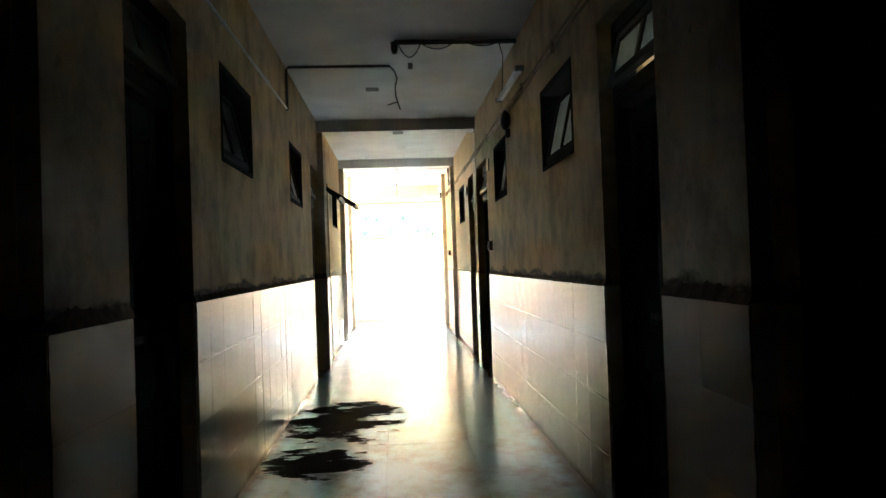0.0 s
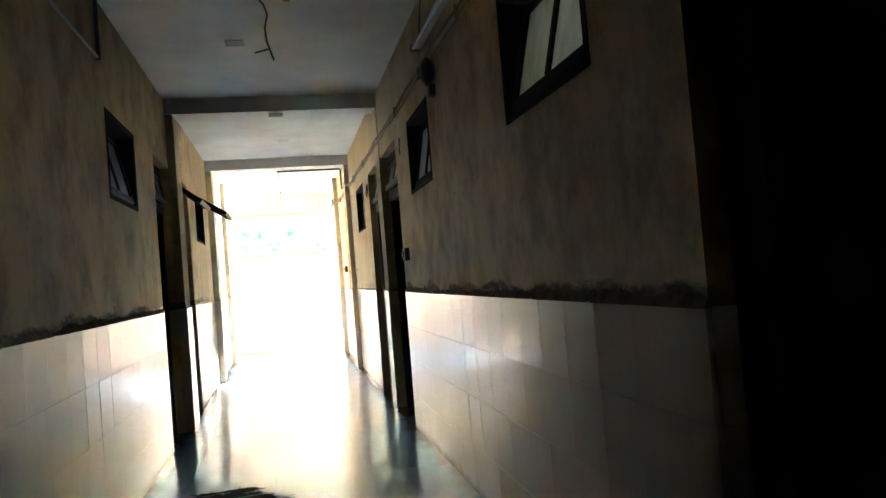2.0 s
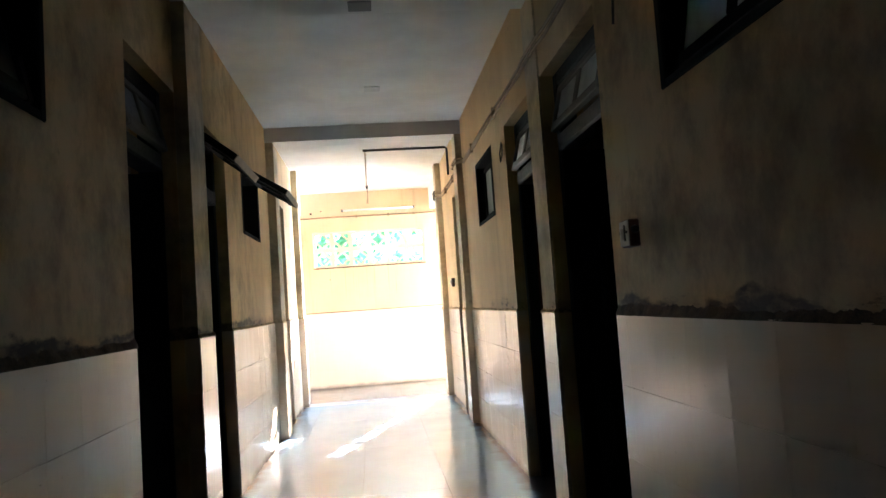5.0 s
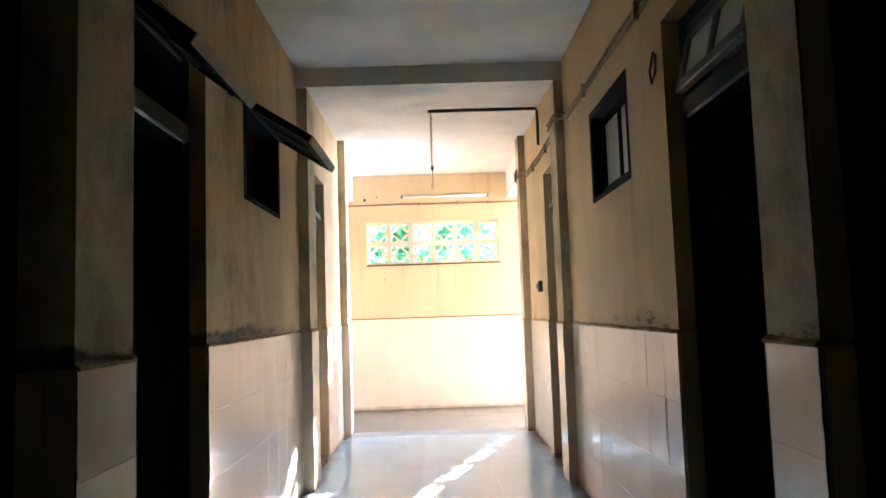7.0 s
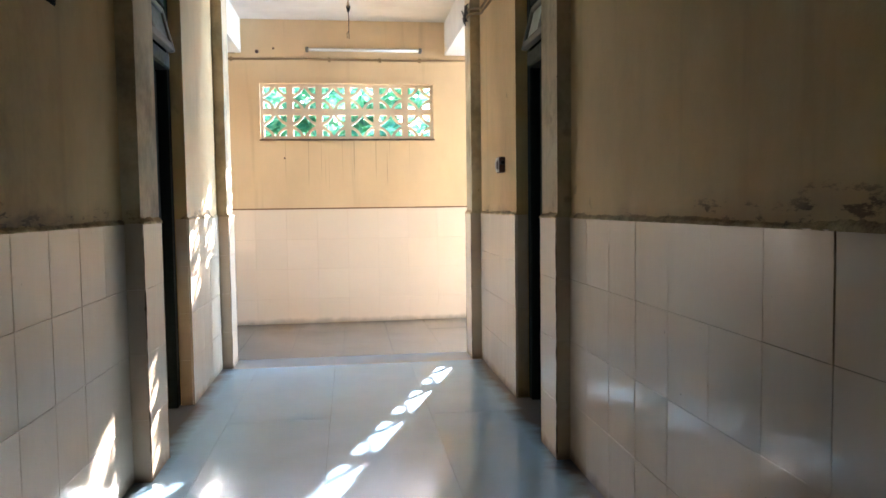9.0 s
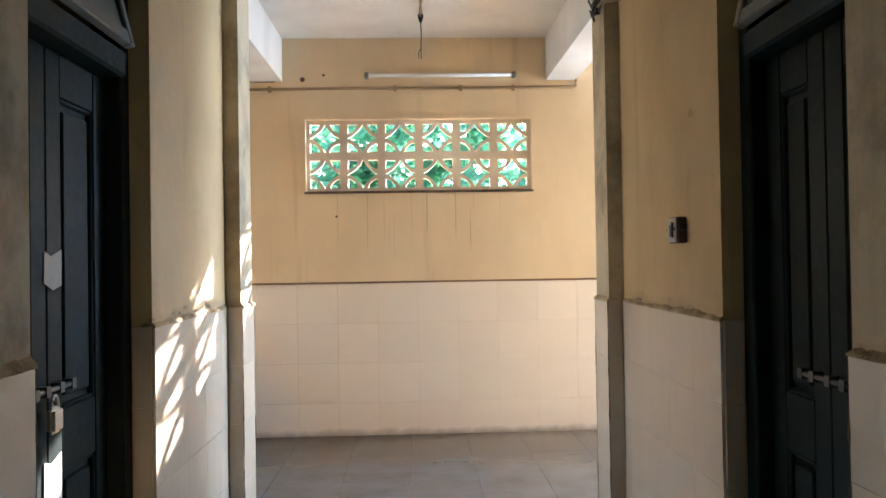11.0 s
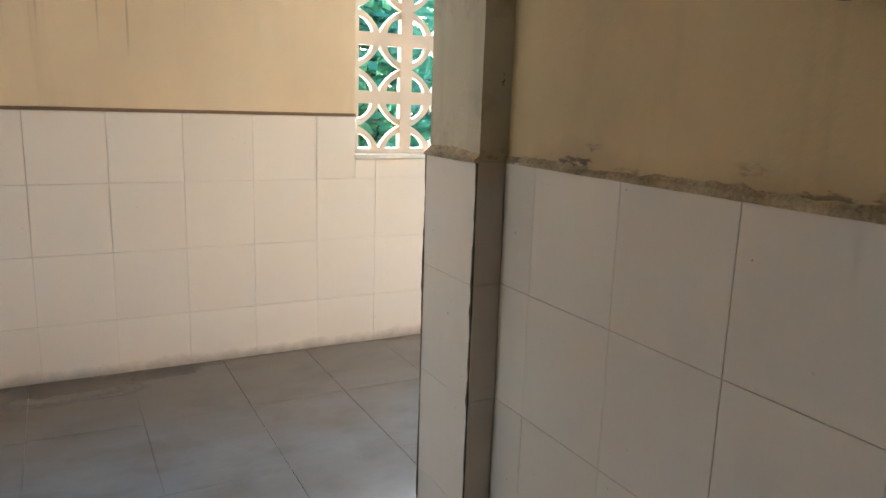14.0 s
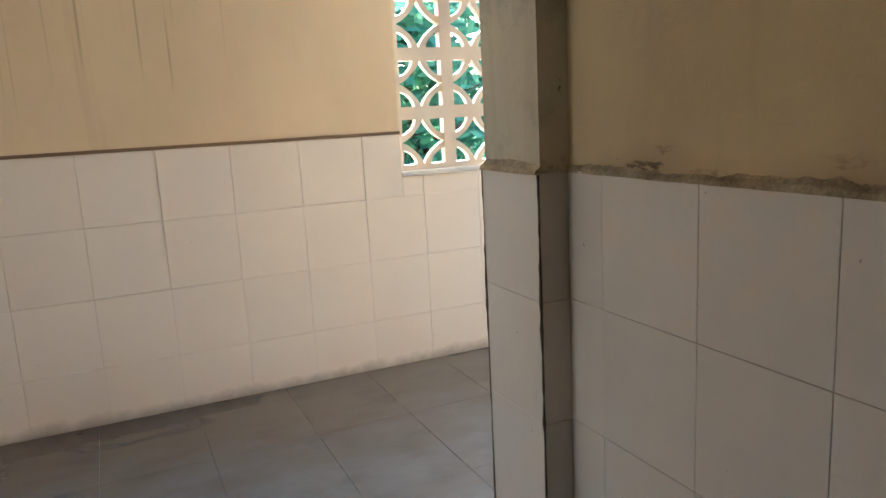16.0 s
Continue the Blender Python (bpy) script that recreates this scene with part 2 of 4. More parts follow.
    l.new(calc(n, l, "ADD", shine, calc(n, l, "MULTIPLY", spill, 0.6)), b.inputs["Roughness"])
    bump(n, l, b, noise_at(n, l, 6.0), 0.06, 0.01)
    return m


WALL_PAINT = plaster("cream_wall_paint", (0.66, 0.46, 0.225), (0.52, 0.352, 0.168), 1.115)
PILASTER_PAINT = plaster("greyed_pilaster_paint", (0.62, 0.49, 0.31), (0.47, 0.365, 0.225), 1.115, dirt=1.0)
END_PAINT = plaster("cream_end_wall_paint", (0.69, 0.535, 0.345), (0.60, 0.455, 0.29), 0, (-0.86, 0.90, 1.36, 1.85), relief=0.12)
WHITEWASH = plaster("whitewash", (0.78, 0.75, 0.70), (0.62, 0.59, 0.54), 0)
TILE = glazed("white_wall_tile", (0.74, 0.61, 0.47), (0.55, 0.42, 0.29), 0.15)
SCREEN_PAINT = plaster("pale_screen_paint", (0.72, 0.61, 0.48), (0.55, 0.42, 0.31), 0, relief=0.15)
END_TILE = glazed("white_end_tile", (0.74, 0.65, 0.56), (0.58, 0.48, 0.38), 0.4, 0.12)
# South-facing tiles: real smears, plus the dim light there put into a darker colour.
SHADED_GRIMY_TILE = glazed("shaded_grimy_tile", (0.66, 0.52, 0.38), (0.33, 0.23, 0.14), 0.3, 0.8)
GROUT = plain("grout", (0.62, 0.52, 0.42), 0.9, scale=12.0, second=(0.40, 0.31, 0.23))
MORTAR = plain("crumbling_mortar", (0.62, 0.46, 0.26), 0.95, scale=40, relief=1.0, second=(0.17, 0.11, 0.055))
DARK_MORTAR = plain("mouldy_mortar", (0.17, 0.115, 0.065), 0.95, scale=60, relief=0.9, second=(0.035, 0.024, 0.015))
LEDGE_LINE = plain("ledge_line", (0.22, 0.13, 0.07), 0.8)
FLOOR = polished("polished_slab", (0.34, 0.56, 0.79), 0.16, False)
LOBBY_FLOOR = polished("dusty_slab", (0.135, 0.152, 0.165), 0.12, True)
STRIP = polished("threshold_strip", (0.20, 0.24, 0.28), 0.3, False)
JOINT = plain("floor_joint", (0.28, 0.33, 0.38), 0.8, scale=10.0, second=(0.14, 0.15, 0.16))
GREEN = plain("dark_green_paint", (0.011, 0.019, 0.017), 0.5, vary=0.5)
BROWN_DOOR = plain("red_brown_wood", (0.07, 0.026, 0.01), 0.45, vary=0.45)
FRAME = plain("dark_window_paint", (0.012, 0.015, 0.014), 0.85, vary=0.5)
FADED = plain("faded_sash_paint", (0.17, 0.16, 0.14), 0.6, vary=0.35)
for painted in (GREEN, FRAME, BROWN_DOOR):
    painted.node_tree.nodes["Principled BSDF"].inputs["Specular IOR Level"].default_value = 0.12
IRON = plain("black_iron", (0.02, 0.02, 0.02), 0.4, 0.7)
STEEL = plain("worn_steel", (0.55, 0.54, 0.5), 0.35, 1.0)
DARK_STEEL = plain("tarnished_steel", (0.16, 0.15, 0.14), 0.5, 0.8, vary=0.5)
PIPE_PAINT = plain("painted_conduit", (0.32, 0.22, 0.12), 0.7)
DARK_PIPE = plain("dark_conduit", (0.05, 0.04, 0.035), 0.6)
WHITE_PVC = plain("white_casing", (0.75, 0.72, 0.66), 0.5)
TUBE = plain("white_tube", (0.82, 0.82, 0.80), 0.18, vary=0.06)
SWITCH_WOOD = plain("brown_switch_box", (0.10, 0.045, 0.028), 0.5, vary=0.4)
PAPER = plain("torn_paper", (0.75, 0.73, 0.68), 0.9)
SLAB = chipped("chipped_slab", (0.92, 0.87, 0.77), (0.74, 0.62, 0.46), (0.42, 0.19, 0.06))
SOIL = plain("soil", (0.12, 0.10, 0.06), 1.0, second=(0.06, 0.08, 0.03), scale=4)
BARE_TIMBER = plain("bare_timber_edge", (0.50, 0.41, 0.30), 0.7, vary=0.35, scale=25)
BARK = plain("bark", (0.12, 0.09, 0.06), 0.9, scale=20, relief=0.6)
OUTSIDE = plaster("outer_wall_paint", (0.6, 0.5, 0.35), (0.45, 0.37, 0.27), 0)


def leafy():
    m, n, l, b = nodes_of("leaf")
    geo = n.new("ShaderNodeNewGeometry")
    color = blend(n, l, geo.outputs["Random Per Island"], (0.055, 0.24, 0.165), (0.16, 0.40, 0.22))
    l.new(color, b.inputs["Base Color"])
    b.inputs["Roughness"].default_value = 0.5
    thin = n.new("ShaderNodeBsdfTranslucent")
    l.new(color, thin.inputs[0])
    mix = n.new("ShaderNodeMixShader")
    mix.inputs[0].default_value = 0.6
    l.new(b.outputs[0], mix.inputs[1])
    l.new(thin.outputs[0], mix.inputs[2])
    l.new(mix.outputs[0], n["Material Output"].inputs[0])
    return m


LEAF = leafy()


def frosted():
    m, n, l, b = nodes_of("frosted_glass")
    dirt = noise_at(n, l, 9, (1, 1, 0.4))
    l.new(blend(n, l, span(n, l, dirt, 0.4, 0.7), (0.78, 0.85, 0.80), (0.55, 0.60, 0.54)), b.inputs["Base Color"])
    l.new(span(n, l, dirt, 0.3, 0.7, 0.45, 0.65), b.inputs["Roughness"])
    b.inputs["Transmission Weight"].default_value = 0.6
    b.inputs["IOR"].default_value = 1.45
    return m


GLASS = frosted()
# west panes: the darkness of the rooms behind put into the glass colour
DARK_GLASS = plain("dim_room_glass", (0.05, 0.075, 0.065), 0.35, vary=0.5)

# ---- building helpers ----


def box(bm, x0, x1, y0, y1, z0, z1):
    v = [bm.verts.new((x, y, z)) for x in (x0, x1) for y in (y0, y1) for z in (z0, z1)]
    for f in ((0, 1, 3, 2), (4, 6, 7, 5), (0, 4, 5, 1), (2, 3, 7, 6), (0, 2, 6, 4), (1, 5, 7, 3)):
        bm.faces.new([v[i] for i in f])
    return v


def soften(bm, width, segments=1):
    bmesh.ops.bevel(bm, geom=bm.edges[:], offset=width, segments=segments, affect="EDGES", clamp_overlap=True)


def tube(bm, points, radius, sides=8):
    """A round bar along points, with capped ends."""
    points = [Vector(p) for p in points]
    rings = []
    for i, p in enumerate(points):
        way = (points[min(i + 1, len(points) - 1)] - points[max(i - 1, 0)]).normalized()
        side = way.orthogonal().normalized() if abs(way.z) > 0.95 else way.cross(Vector((0, 0, 1))).normalized()
        up = side.cross(way)
        r = radius[i] if isinstance(radius, (list, tuple)) else radius
        rings.append([bm.verts.new(p + r * (math.cos(a) * side + math.sin(a) * up)) for a in [2 * math.pi * k / sides for k in range(sides)]])
    for a, b in zip(rings, rings[1:]):
        for k in range(sides):
            bm.faces.new((a[k], a[(k + 1) % sides], b[(k + 1) % sides], b[k]))
    bm.faces.new(rings[0][::-1])
    bm.faces.new(rings[-1])


def prism(bm, outline, depth, axis="y"):
    """An outline in two axes, pushed along the third by depth."""
    def at(u, v, d):
        return {"y": (u, d, v), "x": (d, u, v), "z": (u, v, d)}[axis]
    front = [bm.verts.new(at(u, v, 0)) for u, v in outline]
    back = [bm.verts.new(at(u, v, depth)) for u, v in outline]
    bm.faces.new(front)
    bm.faces.new(back[::-1])
    for k in range(len(front)):
        j = (k + 1) % len(front)
        bm.faces.new((front[k], front[j], back[j], back[k]))


def mesh_of(name, bm, material, smooth=False):
    bmesh.ops.recalc_face_normals(bm, faces=bm.faces[:])
    me = bpy.data.meshes.new(name)
    bm.to_mesh(me)
    bm.free()
    me.materials.append(material)
    if smooth:
        for p in me.polygons:
            p.use_smooth = True
    return me


def part(name, bm, material, parent, label="", smooth=False):
    ob = new(name, mesh_of(name, bm, material, smooth))
    ob.parent = parent
    if label:
        ob["label"] = label
    return ob


def whole(name, bm, material, label, category, kind="", group="", smooth=False):
    return tagged(new(name, mesh_of(name, bm, material, smooth)), label, category, group, kind)


def boxes(*list_of):
    bm = bmesh.new()
    for b in list_of:
        box(bm, *b)
    return bm


def base(name, x, y, z, label, category, kind="", group=""):
    ob = new(name)
    ob.location = (x, y, z)
    return tagged(ob, label, category, group, kind)


# ---- the plan ----
RX, LX = 1.008, -0.932          # plaster faces of the corridor walls
THICK = 0.23
TOP = 3.02                      # ceiling
LEDGE, END_LEDGE = 1.11, 1.15   # tops of the tiled walls
HEAD, SILL = 2.39, 1.84
END_Y, NEAR_Y, OUT_X = 15.0, -14.0, 5.0
DOORS_R = [(-0.55, 0.43), (1.09, 2.02), (6.44, 7.40), (7.70, 8.50), (11.03, 11.85)]
DOORS_L = [(-0.60, 0.36), (0.94, 1.90), (6.65, 7.42), (7.78, 8.69), (11.09, 12.03)]
WINDOWS_R = [(2.54, 3.42), (5.02, 5.83), (9.06, 9.92)]
WINDOWS_L = [(2.51, 3.37), (5.06, 5.90), (9.31, 10.17)]
PILLARS = [((0.43, 1.09), (0.36, 0.94)), ((7.40, 7.70), (7.42, 7.78)), ((10.76, 11.03), (10.78, 11.09)), ((13.0, 13.25), (13.0, 13.25))]
FACES_R, FACES_L = (0.938, 0.990, 0.936, 0.926), (-0.862, -0.855, -0.848, -0.851)
PILLAR_R = FACES_R[3]


def pierced(x0, x1, y0, y1, holes):
    """Boxes of a wall along y with holes (y0, y1, z0, z1) through it."""
    out, at = [], y0
    for a, b, low, high in sorted(holes):
        if a > at:
            out.append((x0, x1, at, a, 0, TOP))
        if low > 0:
            out.append((x0, x1, a, b, 0, low))
        if high < TOP:
            out.append((x0, x1, a, b, high, TOP))
        at = b
    out.append((x0, x1, at, y1, 0, TOP))
    return out


holes_r = [(a, b, 0, HEAD) for a, b in DOORS_R] + [(a, b, SILL, HEAD) for a, b in WINDOWS_R]
holes_l = [(a, b, 0, HEAD) for a, b in DOORS_L] + [(a, b, SILL, HEAD) for a, b in WINDOWS_L]
wall_east = whole("wall_east", boxes(*pierced(RX, RX + THICK, NEAR_Y, 13.25, holes_r)), WALL_PAINT, "cream painted plaster corridor wall, mouldy above its tiled dado", "wall", "structure")
wall_west = whole("wall_west", boxes(*pierced(LX - THICK, LX, NEAR_Y, 13.25, holes_l)), WALL_PAINT, "cream painted plaster corridor wall, stained above its tiled dado", "wall", "structure")
# added wall, never in view, shutting light out of the corridor's south end
whole("wall_south", boxes((LX, RX, NEAR_Y - 0.2, NEAR_Y, 0, TOP)), WALL_PAINT, "assumed cream plaster wall closing the dark corridor end, out of view", "wall", "structure")

# the end wall: openings (x0, x1, z0, z1) for the pierced blocks
J_MID, J_EAST, J_WEST = (-0.838, 0.886, 1.848, 2.40), (1.41, 2.27, 0.965, 2.365), (-2.266, -1.406, 0.965, 2.365)
bm = bmesh.new()
at = -OUT_X
for a, b, low, high in (J_WEST, J_MID, J_EAST):
    box(bm, at, a, END_Y + 0.008, END_Y + THICK, 0, TOP)
    box(bm, a, b, END_Y + 0.008, END_Y + THICK, 0, low)
    box(bm, a, b, END_Y + 0.008, END_Y + THICK, high, TOP)
    at = b
box(bm, at, OUT_X, END_Y + 0.008, END_Y + THICK, 0, TOP)
wall_north = whole("wall_north", bm, END_PAINT, "cream painted end wall with rain streaks above white tiles", "wall", "structure")
# walls of the cross passage, and unseen walls closing off the side rooms
whole("wall_passage_east", boxes((RX + THICK, OUT_X, 13.02, 13.25, 0, TOP)), WALL_PAINT, "cream plaster wall of the cross passage", "wall", "structure")
whole("wall_passage_west", boxes((-OUT_X, LX - THICK, 13.02, 13.25, 0, TOP)), WALL_PAINT, "cream plaster wall of the cross passage", "wall", "structure")
room_windows = [(1.5, 3.1, 1.0, 2.2)]
whole("wall_outer_east", boxes(*pierced(OUT_X, OUT_X + 0.2, NEAR_Y - 0.2, END_Y + THICK, room_windows + [(13.35, 14.95, 0.6, 2.4)])), OUTSIDE, "assumed plain plaster outer wall with openings, out of view", "wall", "structure")
whole("wall_outer_west", boxes(*pierced(-OUT_X - 0.2, -OUT_X, NEAR_Y - 0.2, END_Y + THICK, [(13.4, 14.85, 0.9, 2.5)])), OUTSIDE, "assumed plain plaster outer wall with openings, out of view", "wall", "structure")
# assumed partitions, out of view; they keep the window's light from other rooms
for y in (4.2, 7.45, 10.8, NEAR_Y - 0.2):
    whole("partition_wall", boxes((RX + THICK, OUT_X, y, y + 0.15, 0, TOP)), OUTSIDE, "assumed plain plaster partition between side rooms, out of view", "wall", "structure")
    whole("partition_wall", boxes((-OUT_X, LX - THICK, y, y + 0.15, 0, TOP)), OUTSIDE, "assumed plain plaster partition between side rooms, out of view", "wall", "structure")
whole("ceiling", boxes((-OUT_X - 0.4, OUT_X + 0.4, NEAR_Y - 0.4, END_Y + 0.35, TOP, TOP + 0.14)), WHITEWASH, "whitewashed concrete ceiling with grey patches", "ceiling", "structure")

for ((r0, r1), (l0, l1)), PR, PL in zip(PILLARS, FACES_R, FACES_L):
    top = 2.88 if 5 < r0 < 12 else TOP
    bm = boxes((PR + 0.008, RX, r0 + 0.006, r1 - 0.004, 0, top))
    whole("pilaster", bm, PILASTER_PAINT, "shallow greyed cream plaster pilaster with a tiled foot", "pilaster", "structure")
    bm = boxes((LX, PL - 0.008, l0 + 0.006, l1 - 0.004, 0, top))
    whole("pilaster", bm, PILASTER_PAINT, "shallow greyed cream plaster pilaster with a tiled foot", "pilaster", "structure")
for y0, y1 in ((7.40, 7.66), (10.76, 11.03)):
    whole("ceiling_beam", boxes((LX, RX, y0, y1, 2.88, TOP)), WHITEWASH, "shallow whitewashed concrete beam across the corridor", "beam", "structure")
for x0, x1 in ((1.007, 1.24), (-1.24, -1.007)):
    whole("ceiling_beam", boxes((x0, x1, 13.25, END_Y + 0.008, 2.69, TOP)), WHITEWASH, "deep whitewashed beam running to the end wall", "beam", "structure")

floor = whole("floor", boxes((-OUT_X - 0.2, OUT_X + 0.2, NEAR_Y - 0.2, END_Y + THICK, -0.35, -0.008)), JOINT, "grey polished stone slab floor, wet-stained and dusty", "floor", "structure")
whole("ground", boxes((-220, 220, -200, 260, -0.9, -0.3)), SOIL, "bare earth and weeds outside the building", "ground", "structure")

# ---- pierced concrete blocks ----


def jali_mesh(w, h, depth):
    """One block: a square rim with four quarter rings that leave a star and four corner holes."""
    bm = bmesh.new()
    rim = 0.031
    box(bm, -w / 2, w / 2, 0, depth, 0, rim)
    box(bm, -w / 2, w / 2, 0, depth, h - rim, h)
    box(bm, -w / 2, -w / 2 + rim, 0, depth, rim, h - rim)
    box(bm, w / 2 - rim, w / 2, 0, depth, rim, h - rim)
    a, c = w / 2 - rim, h / 2 - rim
    for sx in (-1, 1):
        for sz in (-1, 1):
            rings = []
            for k in range(9):
                t = min(math.pi / 2 * k / 8, math.pi / 2 - 1e-6)
                row = []
                for r, d, n in ((0.66, 0.004, 1.7), (0.98, 0.004, 1.36), (0.98, depth - 0.004, 1.36), (0.66, depth - 0.004, 1.7)):
                    u, v = r * math.cos(t) ** (2 / n), r * math.sin(t) ** (2 / n)
                    row.append(bm.verts.new((sx * (a - a * u), d, h / 2 + sz * (c - c * v))))
                rings.append(row)
            for p, q in zip(rings, rings[1:]):
                for k in range(4):
                    bm.faces.new((p[k], p[(k + 1) % 4], q[(k + 1) % 4], q[k]))
    return mesh_of("jali_block", bm, SCREEN_PAINT)


def jali(name, opening, columns, rows):
    x0, x1, z0, z1 = opening
    w, h = (x1 - x0) / columns, (z1 - z0) / rows
    me = jali_mesh(w, h, 0.042)
    thing = base(name, (x0 + x1) / 2, END_Y + 0.04, z0, "pierced cream concrete block screen with star-shaped holes", "window", "structure")
    for i in range(columns):
        for j in range(rows):
            b = new("block", me)
            b.parent = thing
            b.location = (x0 - (x0 + x1) / 2 + (i + 0.5) * w, 0.0, j * h)
    return thing


mid = jali("window_1", J_MID, 6, 2)
jali("window_2", J_EAST, 3, 5)
jali("window_3", J_WEST, 3, 5)
bm = boxes((J_MID[0] - 0.025, J_MID[1] + 0.025, END_Y - 0.012, END_Y + 0.04, J_MID[3] - 0.004, J_MID[3] + 0.022), (J_MID[0] - 0.025, J_MID[0] + 0.002, END_Y - 0.012, END_Y + 0.04, J_MID[2], J_MID[3]), (J_MID[1] - 0.002, J_MID[1] + 0.025, END_Y - 0.012, END_Y + 0.04, J_MID[2], J_MID[3]))
whole("trim", bm, END_PAINT, "raised plaster rim round the pierced screen", "trim", "structure")
# dark strip: dirt, and the shaded sill behind the bottom holes painted in
whole("window_sill", boxes((J_MID[0] - 0.01, J_MID[1] + 0.01, END_Y - 0.008, END_Y + 0.04, J_MID[2] - 0.014, J_MID[2] + 0.004)), DARK_MORTAR, "dark dirty mortar sill under the pierced screen", "sill", "structure")
random.seed(17)
for i in range(6):
    for s in (-1, 1):
        w = (J_MID[1] - J_MID[0]) / 6
        bm = bmesh.new()
        bmesh.ops.create_icosphere(bm, subdivisions=2, radius=0.03)
        for v in bm.verts:
            v.co *= 1 + 0.4 * noise.noise(v.co * 40 + Vector((i, s, 0)))
            v.co = Vector((v.co.x * random.uniform(0.8, 1.0), v.co.y * 0.7, max(v.co.z, -0.01) * 0.9))
        bm.transform(pose(J_MID[0] + (i + 0.5) * w + s * (w / 2 - 0.031 - random.uniform(0.026, 0.04)), END_Y + 0.065, J_MID[2] + 0.031 + 0.009))
        part("soot_clump", bm, DARK_MORTAR, mid, "black soot lodged in the screen hole", True)
for o in (J_EAST, J_WEST):
    whole("window_sill", boxes((o[0] - 0.004, o[1] + 0.01, END_Y - 0.012, END_Y + 0.05, o[2] - 0.018, o[2] + 0.003)), WHITE_PVC, "thin pale sill under the pierced screen", "sill", "structure")

# ---- doors and windows in the corridor walls: local x runs into the wall, local y along it ----


def glazed_sash(parent, w, h, lean, x, z, material, rail=0.05):
    """A two-pane sash pivoted at mid height, its head leaning into the room by some degrees."""
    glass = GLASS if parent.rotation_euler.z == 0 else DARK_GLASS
    sash = new("sash")
    sash.parent = parent
    sash.matrix_basis = pose(x, 0, z + h / 2, 0, lean, 0) @ pose(0, 0, -h / 2)
    parts = [("stile", (-0.015, 0.02, -w / 2, -w / 2 + rail, 0, h)), ("stile", (-0.015, 0.02, w / 2 - rail, w / 2, 0, h)),
             ("rail", (-0.015, 0.02, -w / 2 + rail, w / 2 - rail, 0, rail + 0.01)), ("rail", (-0.015, 0.02, -w / 2 + rail, w / 2 - rail, h - rail, h)),
             ("mullion", (-0.012, 0.016, -0.022, 0.022, rail + 0.01, h - rail))]
    for name, b in parts:
        bm = boxes(b)
        soften(bm, 0.005)
        part(name, bm, material, sash)
    for y0, y1 in ((-w / 2 + rail, -0.022), (0.022, w / 2 - rail)):
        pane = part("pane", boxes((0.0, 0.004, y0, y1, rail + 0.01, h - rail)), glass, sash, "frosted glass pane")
        pane.visible_shadow = False
    return sash


def awning_sash(parent, w, h, reach, drop, x, z, material):
    """A sash hinged at its head and swung out into the corridor."""
    sash = new("sash")
    sash.parent = parent
    tilt = math.degrees(math.atan2(reach, drop))
    sash.matrix_basis = pose(x, 0, z, 0, tilt, 0)
    rail = 0.06
    for name, b in (("stile", (-0.02, 0.02, -w / 2, -w / 2 + rail, -h, 0)), ("stile", (-0.02, 0.02, w / 2 - rail, w / 2, -h, 0)),
                    ("rail", (-0.02, 0.02, -w / 2 + rail, w / 2 - rail, -h, -h + rail)), ("rail", (-0.02, 0.02, -w / 2 + rail, w / 2 - rail, -rail, 0)),
                    ("mullion", (-0.016, 0.016, -0.025, 0.025, -h + rail, -rail))):
        bm = boxes(b)
        soften(bm, 0.005)
        part(name, bm, material, sash)
    part("edge_strip", boxes((-0.021, 0.021, -w / 2, w / 2, -h - 0.006, -h)), BARE_TIMBER, sash, "bare pale timber edge")
    for y0, y1 in ((-w / 2 + rail, -0.025), (0.025, w / 2 - rail)):
        part("pane", boxes((-0.002, 0.003, y0, y1, -h + rail, -rail)), FRAME, sash, "dark opaque pane")
    for y in (-w * 0.3, w * 0.3):
        bm = bmesh.new()
        tube(bm, [(0.02, y, -h + 0.03), (0.034, y, -h + 0.035), (0.034, y, -h + 0.055)], 0.006, 6)
        part("catch", bm, IRON, sash)
    return sash


def window(name, side, y0, y1, lean, label, open_out=None):
    w, h = y1 - y0, HEAD - SILL
    face = RX if side > 0 else LX
    thing = base(name, face, (y0 + y1) / 2, SILL, label, "window", "structure")
    if side < 0:
        thing.rotation_euler = (0, 0, math.pi)
    f = 0.042
    for part_name, b in (("frame_side", (-0.004, 0.15, -w / 2, -w / 2 + f, 0, h)), ("frame_side", (-0.004, 0.15, w / 2 - f, w / 2, 0, h)),
                         ("frame_head", (-0.004, 0.15, -w / 2 + f, w / 2 - f, h - f, h)), ("frame_sill", (-0.006, 0.16, -w / 2 + f, w / 2 - f, 0, 0.03))):
        bm = boxes(b)
        soften(bm, 0.006)
        part(part_name, bm, FRAME, thing)
    if open_out:
        awning_sash(thing, w - 2 * f + 0.06, math.hypot(*open_out), *open_out, -0.005, h - 0.03, GREEN)
    else:
        glazed_sash(thing, w - 2 * f - 0.01, h - f - 0.05, lean, 0.075, 0.04, FRAME if side > 0 else GREEN, 0.04)
    return thing


